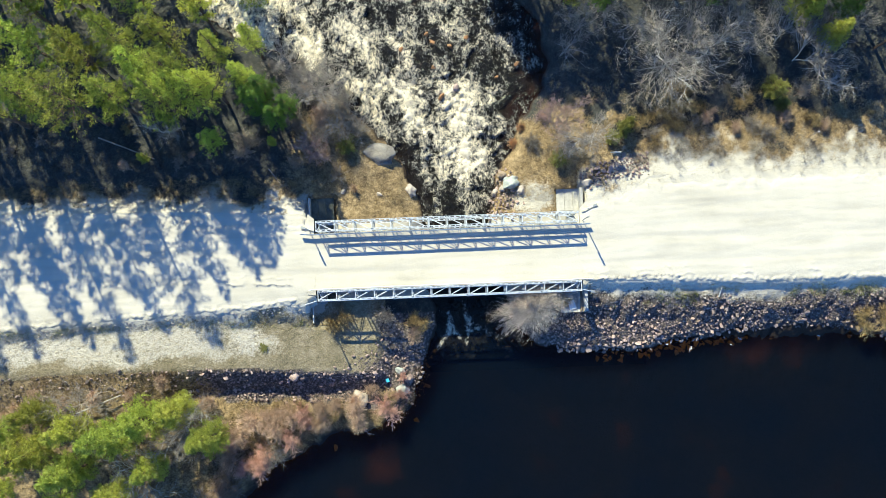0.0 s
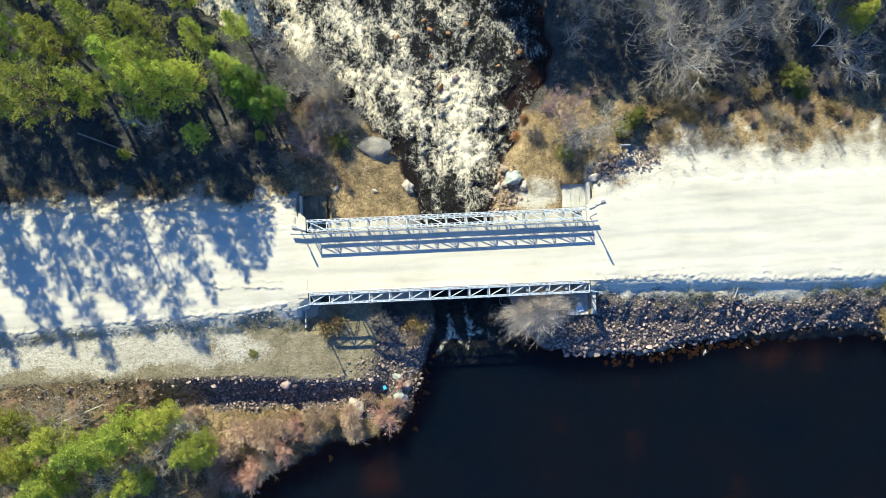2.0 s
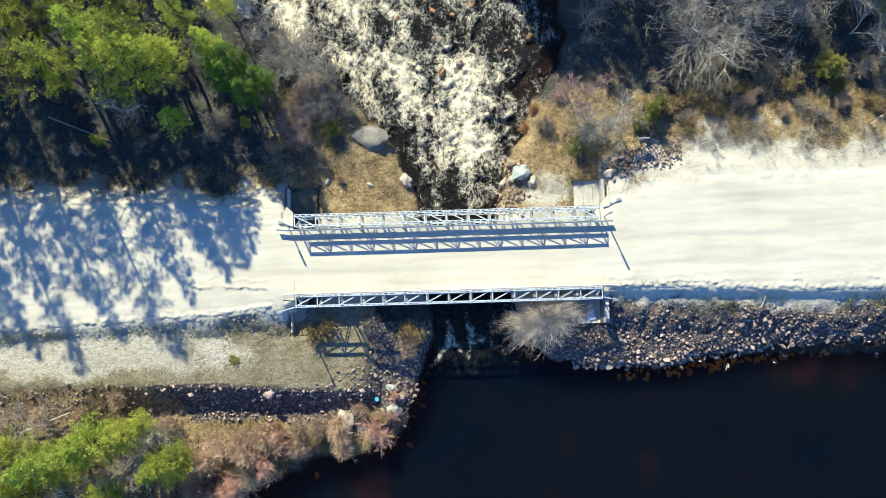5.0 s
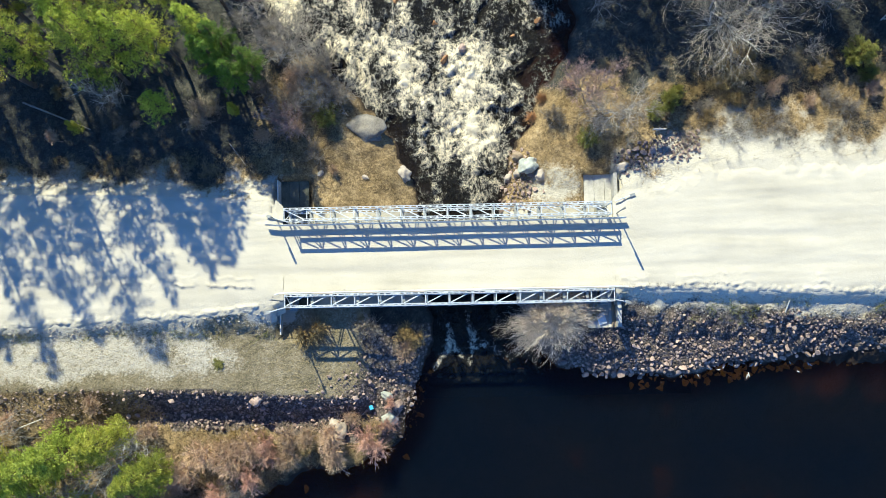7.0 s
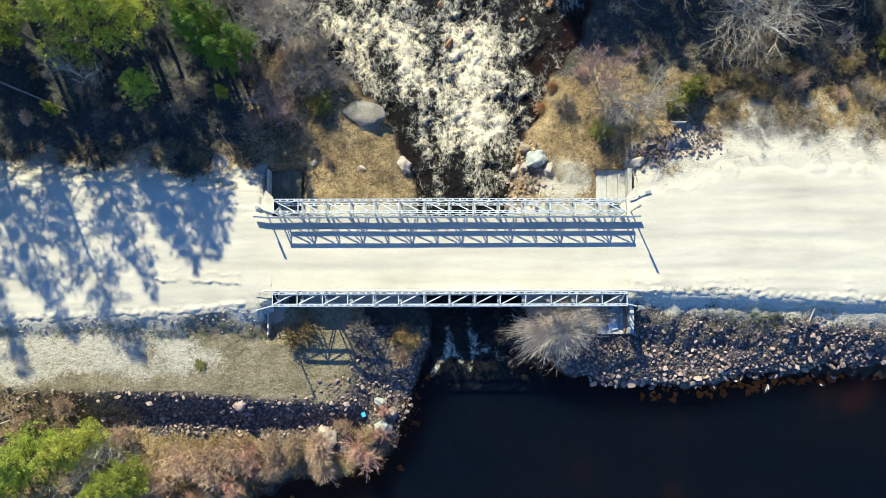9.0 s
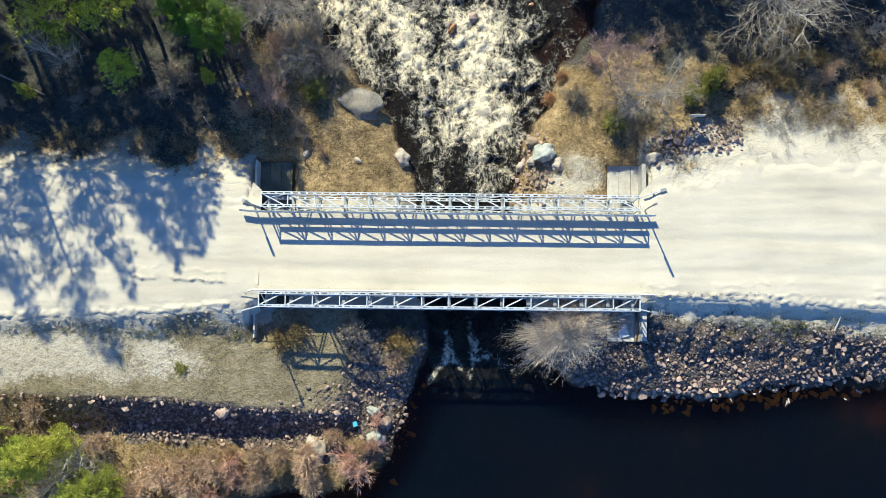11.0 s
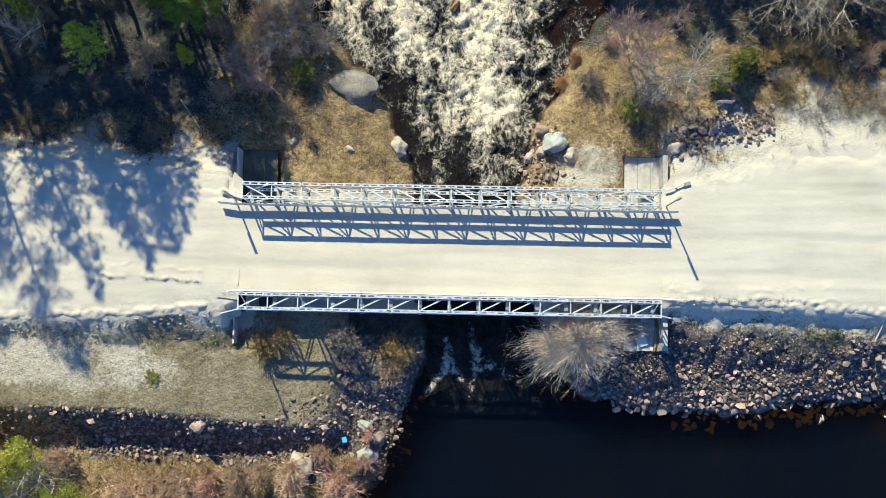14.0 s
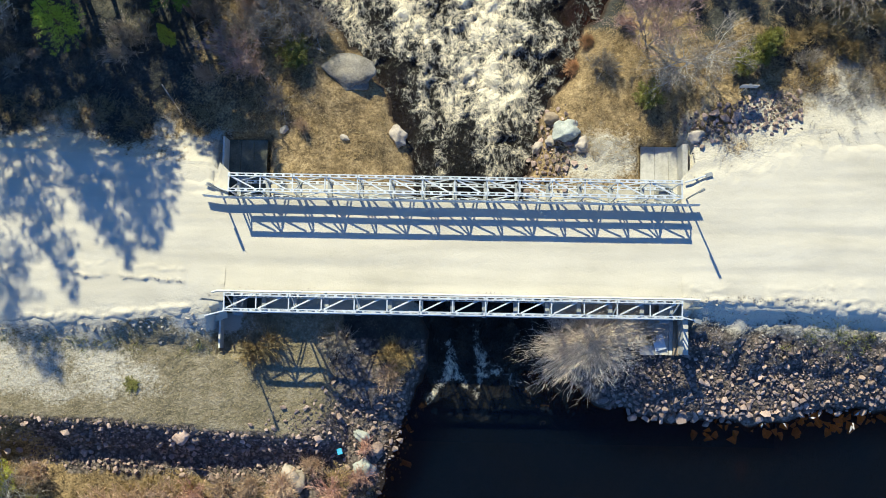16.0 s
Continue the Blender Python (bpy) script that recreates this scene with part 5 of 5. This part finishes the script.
SHRUB_SPOTS = [("olive", -9.4, -4.9, 1.15), ("grey", -5.6, -4.5, 0.75), ("olive", -2.6, -5.0, 0.9), ("brown", -3.3, -6.4, 0.85), ("olive", 9.6, -3.9, 0.6),
               ("red", -5.3, -12.4, 1.35), ("brown", -8.6, -12.2, 1.2), ("brown", -8.3, -13.5, 1.0), ("brown", -10.9, -12.0, 1.0), ("red", -12.4, -12.8, 1.2), ("brown", -13.6, -12.3, 1.2),
               ("brown", -15.0, -13.2, 1.3), ("red", -14.0, -14.6, 1.1), ("brown", -16.8, -12.6, 1.3), ("brown", -17.8, -14.4, 1.3), ("red", -16.2, -15.8, 1.1), ("brown", -19.2, -16.4, 1.2),
               ("red", -4.3, -9.7, 0.55), ("brown", -11.0, -13.6, 1.0), ("red", -4.6, -11.4, 0.8), ("olive", 34.8, -6.6, 1.2), ("olive", 36.6, -6.4, 1.2), ("olive", 38.6, -7.0, 1.2),
               ("brown", -20.5, -11.6, 0.9), ("brown", -30.0, -10.6, 0.8), ("brown", -26.5, -10.4, 0.7), ("brown", -34.5, -9.8, 0.8),
               ("grey", 7.4, 9.6, 0.6), ("straw", 6.0, 9.7, 0.55), ("straw", 6.7, 10.9, 0.5), ("red", 8.4, 11.6, 0.55), ("olive", 16.4, 10.6, 0.8), ("olive", 18.2, 11.2, 0.9), ("olive", 19.4, 10.4, 0.75), ("olive", 20.4, 11.6, 0.9), ("olive", 19.0, 12.2, 0.7),
               ("brown", 22.2, 10.8, 0.7), ("olive", 25.2, 12.2, 0.9), ("brown", 28.4, 10.6, 0.7), ("olive", 30.8, 10.4, 0.8), ("olive", -3.0, -5.6, 0.9), ("olive", 21.6, 11.8, 0.6),
               ("grey", -8.6, 13.0, 1.2), ("grey", -7.6, 11.2, 1.0), ("brown", -9.9, 9.2, 0.7), ("grey", -10.8, 10.8, 1.0), ("brown", -7.6, 6.2, 0.45), ("grey", -9.0, 7.2, 0.6), ("brown", -12.4, 8.2, 0.7), ("grey", -16.6, 9.6, 0.7)]
scrub = random.Random(12)
for _ in range(8):
    x, y = scrub.uniform(-14.5, -8.5), scrub.uniform(10.5, 17.0)
    if float(shore_distance(np.array([x]), np.array([y]))[0]) > 0.5:
        SHRUB_SPOTS.append((scrub.choice(("grey", "brown")), x, y, scrub.uniform(0.7, 1.1)))
for _ in range(16):
    x = scrub.uniform(-21, -5.5)
    y = float(np.interp(x, [-21, -16, -9.6, -5.5], [-15.0, -13.6, -12.6, -12.2])) + scrub.gauss(0, 0.9)
    if float(shore_distance(np.array([x]), np.array([y]))[0]) > 0.1:
        SHRUB_SPOTS.append((scrub.choice(("brown", "red", "brown", "olive")), x, y, scrub.uniform(0.6, 1.05)))
for _ in range(16):
    x, y = scrub.uniform(16.5, 36), scrub.gauss(10.8, 1.2)
    if y > 8.8 and float(shore_distance(np.array([x]), np.array([y]))[0]) > 0.8:
        SHRUB_SPOTS.append((scrub.choice(("brown", "olive", "olive", "grey")), x, y, scrub.uniform(0.3, 0.65)))
for _ in range(12):
    x, y = scrub.uniform(-38, -6.5), scrub.gauss(10.0, 1.5)
    if y > (8.5 if x < -13 else 6) and float(shore_distance(np.array([x]), np.array([y]))[0]) > 0.6:
        SHRUB_SPOTS.append((scrub.choice(("brown", "olive", "grey")), x, y, scrub.uniform(0.35, 0.65)))
for _ in range(16):
    x = scrub.uniform(-24, -14.5)
    y = float(np.interp(x, [-24, -20, -16, -14.5], [-24.5, -20.0, -16.2, -15.4])) + abs(scrub.gauss(0.6, 0.8))
    SHRUB_SPOTS.append((scrub.choice(("brown", "red", "grey")), x, y, scrub.uniform(0.8, 1.2)))
for _ in range(12):
    x, y = scrub.uniform(-38, -21), scrub.gauss(-11.6, 0.8)
    SHRUB_SPOTS.append(("brown", x, y, scrub.uniform(0.5, 0.9)))
willow = put(SHRUBS["willow"], 6.95, -4.4, rot=0.4)
willow.scale = (1.2, 0.74, 0.62)
for kind, x, y, s in SHRUB_SPOTS:
    put(SHRUBS[kind], x, y, s)
for master in (*PINES, *SPRUCES, *YOUNG, *BARE, *SHRUBS.values()):
    drop(master)


# ---- dry grass ----
def build_grass():
    rng = random.Random(77)
    spots = []
    for _ in range(6800):
        k = rng.random()
        if k < 0.46:
            x, y = rng.uniform(4.5, 36), rng.uniform(4.5, 14)
        elif k < 0.55:
            x, y = rng.uniform(-12, -2.5), rng.uniform(4, 12)
        elif k < 0.8:
            x, y = rng.uniform(-40, -12), 4.8 + 2.6 * rng.random() ** 1.5
        else:
            x, y = rng.uniform(-22, -4), rng.uniform(-15.5, -11.4)
        wide = rng.uniform(0.08, 0.22)
        spots.extend((x + rng.gauss(0, wide), y + rng.gauss(0, wide)) for _ in range(7))
    a = np.array(spots)
    sd = shore_distance(a[:, 0], a[:, 1])
    n = fbm(a[:, 0], a[:, 1], 2.2, 3, 91)
    out = a[:, 1] - road_top(a[:, 0])
    ok = (sd > 0.3) & (n > -0.12) & ((out > 1.6) | (a[:, 1] < 0)) & ~((np.abs(np.abs(a[:, 0]) - 10.4) < 1.3) & (a[:, 1] < 5.6) & (a[:, 1] > 0))
    z = ground_height(a[:, 0], a[:, 1])
    b = Build()
    for (x, y), h, good in zip(spots, z, ok):
        if not good:
            continue
        lean = Vector((rng.gauss(0.04, 0.12), rng.gauss(-0.08, 0.12), 0))
        for _ in range(4):
            p = Vector((x + rng.gauss(0, 0.05), y + rng.gauss(0, 0.05), h - 0.02))
            b.sliver(p, p + lean + Vector((rng.gauss(0, 0.14), rng.gauss(0, 0.14), rng.uniform(0.1, 0.26))), 0.013, rng)
    g = Build()
    more = [(rng.uniform(-40, -5.5), rng.uniform(-9.0, -4.6)) for _ in range(9000)] + [(rng.uniform(-40, -11.6), rng.gauss(-4.9, 0.25)) for _ in range(2500)] + [(rng.uniform(12, 36), rng.gauss(-3.9, 0.4)) for _ in range(4500)]
    m = np.array(more)
    hz = ground_height(m[:, 0], m[:, 1])
    patch = fbm(m[:, 0], m[:, 1], 2.5, 3, 95)
    for k, ((x, y), h) in enumerate(zip(more, hz)):
        green = k >= 9000
        if y < float(bench_low(x)) - 0.2 and x < 0 or (green and patch[k] < 0.02):
            continue
        for _ in range(2):
            p = Vector((x + rng.gauss(0, 0.04), y + rng.gauss(0, 0.04), h - 0.02))
            (g if green else b).sliver(p, p + Vector((rng.gauss(0, 0.09), rng.gauss(-0.02, 0.09), rng.uniform(0.05, 0.12 if not green else 0.24))), 0.03 if green else 0.014, rng)
    w = Build()
    stalks = [(rng.uniform(15.5, 38), rng.gauss(7.9, 0.9)) for _ in range(1500)] + [(rng.uniform(-36, -12), rng.gauss(5.9, 0.5)) for _ in range(500)]
    tops = np.array(stalks)
    sz, thick = ground_height(tops[:, 0], tops[:, 1]), fbm(tops[:, 0], tops[:, 1], 2.4, 3, 97)
    for (x, y), h, k in zip(stalks, sz, thick):
        if k < -0.05 or y < 5.2:
            continue
        for _ in range(4):
            p = Vector((x + rng.gauss(0, 0.1), y + rng.gauss(0, 0.1), h - 0.02))
            q = p + Vector((rng.gauss(0, 0.14), rng.gauss(0, 0.14), rng.uniform(0.3, 0.8)))
            w.sliver(p, q, 0.022, rng)
            e = p.lerp(q, 0.6)
            w.sliver(e, e + Vector((rng.gauss(0, 0.16), rng.gauss(0, 0.16), 0.15)), 0.014, rng)
    tagged(new("weed_stalks", w.done("weed_stalks", TWIG_GREY)), "thin grey dead weed stalks along the gravel edge", "weeds", kind="stuff")
    tagged(new("green_grass", g.done("green_grass", GREEN_GRASS)), "thin olive-green grass on the road bank", "grass", kind="stuff")
    tagged(new("dry_grass", b.done("dry_grass", DRY_GRASS)), "dry straw-coloured grass flattened by winter", "grass", kind="stuff")


build_grass()


# ---- small things ----
def build_log(x, y, length, angle, radius, material, label, lift=0.1):
    d = Vector((math.cos(angle), math.sin(angle), 0))
    z0, z1 = ground_at(x - d.x * length / 2, y - d.y * length / 2), ground_at(x + d.x * length / 2, y + d.y * length / 2)
    p, q = Vector((x, y, z0)) - d * length / 2, Vector((x, y, z1)) + d * length / 2
    pts = [p.lerp(q, t) + Vector((0, 0, lift + 0.04 * math.sin(5 * t))) for t in (0, 0.33, 0.66, 1)]
    tagged(new("log", one("log", lambda b: b.tube(pts, [radius, radius * 0.9, radius * 0.75, radius * 0.5], 7), material, True)), label, "log")




def build_sign(x, y, top):
    """A small sign board on one post, its face to the road."""
    foot = ground_at(x, y)
    sign = tagged(new("road_sign"), "small plain white sign board on a thin steel post", "sign")
    part("post", one("post", lambda b: b.bar((x, y + 0.04, foot - 0.3), (x, y + 0.04, top - 0.02), 0.06, 0.06), DULL_STEEL), sign)
    part("board", one("board", lambda b: b.bar((x - 0.43, y, top - 0.24), (x + 0.43, y, top - 0.24), 0.035, 0.48), PALE_WOOD), sign, "weathered white board")
    for z in (top - 0.1, top - 0.38):
        part("bracket", one("bracket", lambda b: b.box((x - 0.06, y + 0.02, z - 0.02), (x + 0.06, y + 0.09, z + 0.02)), DULL_STEEL), sign, "steel clamp")


def build_stake(x, y, height):
    foot = ground_at(x, y)
    stake = tagged(new("stake"), "thin wooden stake with a pale top at the wood edge", "stake")
    part("shaft", one("shaft", lambda b: b.bar((x, y, foot - 0.3), (x, y, foot + height), 0.06, 0.06), TIMBER), stake)
    part("cap", one("cap", lambda b: b.bar((x, y, foot + height), (x, y, foot + height + 0.2), 0.11, 0.11), PALE_WOOD), stake, "pale painted top")


build_sign(14.12, 8.05, 1.0)
build_stake(30.6, 8.95, 2.1)
build_log(-14.2, 7.3, 1.9, -0.95, 0.035, GREY_BARK, "thin bleached fallen branch at the roadside")
build_log(-8.0, -11.8, 2.2, 0.9, 0.05, PALE_WOOD, "bleached forked driftwood among the scrub")
build_log(-29.5, -11.0, 4.2, 0.35, 0.06, PALE_WOOD, "fallen pale birch trunk below the bank", 0.4)
build_log(-26.5, 10.2, 5.0, -0.4, 0.07, GREY_BARK, "fallen grey trunk on the forest floor", 0.2)
build_log(22.4, -4.1, 1.6, 1.3, 0.07, PALE_WOOD, "pale log lying on the embankment")


def build_scrap(x, y, w, d, label, material, tilt=0.1, lift=0.05):
    o = tagged(new("scrap_sheet", one("scrap_sheet", lambda b: b.box((-w / 2, -d / 2, -0.012), (w / 2, d / 2, 0.012)), material)), label, "scrap")
    o.location, o.rotation_euler = (x, y, lift), (tilt, -tilt, 0.3)


build_scrap(-5.5, -10.05, 0.26, 0.3, "crumpled blue plastic packet among shore rocks", BLUE_PLASTIC, 0.1, ground_at(-5.5, -10.05) + 0.3)
build_scrap(10.2, -4.35, 0.55, 0.75, "pale sheet lying on the abutment", STEEL, 0.08, -1.34)
for k, (x, y, l) in enumerate([(10.95, -4.1, 1.7), (11.15, -4.2, 1.5)]):
    tagged(new("plank", one("plank", lambda b: b.bar((x, y - l / 2, -1.38), (x + 0.05, y + l / 2, -1.36), 0.17, 0.06), TIMBER)), "weathered timber plank on the abutment", "plank", "loose planks")


# ---- loose stones ----
def build_loose_stones():
    rng = random.Random(31)
    b = Build()
    spots = []
    for _ in range(4800):
        k = rng.random()
        if k < 0.6:
            x = rng.uniform(12.4, 44)
            y = float(road_low(x)) - 0.15 - abs(rng.gauss(0.7, 0.7))
        elif k < 0.72:
            x = rng.uniform(-40, -12.2)
            y = float(road_low(x)) - 0.15 - abs(rng.gauss(0.2, 0.4))
        else:
            x = rng.uniform(11.5, 30)
            y = float(road_top(x)) + rng.gauss(0.8, 0.8)
        if k > 0.97:
            continue
        spots.append((x, y, min(0.24, rng.lognormvariate(math.log(0.08), 0.55))))
    z = ground_height(np.array([s[0] for s in spots]), np.array([s[1] for s in spots]))
    z = list(z)
    for _ in range(190):
        x = rng.uniform(-40, -12.4)
        y = float(road_low(x)) - 0.05 - abs(rng.gauss(0.25, 0.35))
        spots.append((x, y, min(0.5, rng.lognormvariate(math.log(0.2), 0.45))))
        z.append(ground_at(x, y) + 0.05)
    for _ in range(420):
        x = rng.uniform(-20, -11.2) if rng.random() < 0.6 else rng.uniform(11.4, 18.5)
        y = float(np.interp(x, [-18, -11], [-1.5, -1.95]) if x < 0 else np.interp(x, [11.7, 17.6], [-2.3, -2.15])) + rng.gauss(0, 0.08)
        spots.append((x, y, min(0.2, rng.lognormvariate(math.log(0.08), 0.4))))
        z.append(float(gravel_surface(np.array([x]), np.array([y]))[0] + windrow(np.array([x]), np.array([y]))[0]))
    for _ in range(900):
        k = rng.random()
        x = rng.uniform(-21, -11.2) if k < 0.35 else rng.uniform(11.2, 17.5) if k < 0.6 else rng.uniform(-10.6, 10.6)
        y = -2.15 - 0.25 * math.sin(x * 0.45) + rng.gauss(0, 0.07) if k < 0.6 else rng.choice((-1, 1)) * (2.17 - abs(rng.gauss(0, 0.07)))
        spots.append((x, y, min(0.12, rng.lognormvariate(math.log(0.05), 0.45))))
        z.append(float(gravel_surface(np.array([x]), np.array([y]))[0]) + (0.04 if k >= 0.6 else 0.0))
    for (x, y, r), h in zip(spots, z):
        v, f = STONE_DATA[rng.randrange(len(STONE_DATA))]
        w = (v @ np.array(turn(rng)).T) * r + np.array([x, y, h - 0.25 * r])
        b.add([tuple(p) for p in w], f)
    tagged(new("loose_stones", b.done("loose_stones", LOOSE)), "scattered pale gravel stones along the road edge", "stones", kind="stuff")


LOOSE = varied("pale_stone", (0.2, 0.18, 0.15), (0.5, 0.46, 0.4), 3.0, 0.9, relief=0.3)
build_loose_stones()
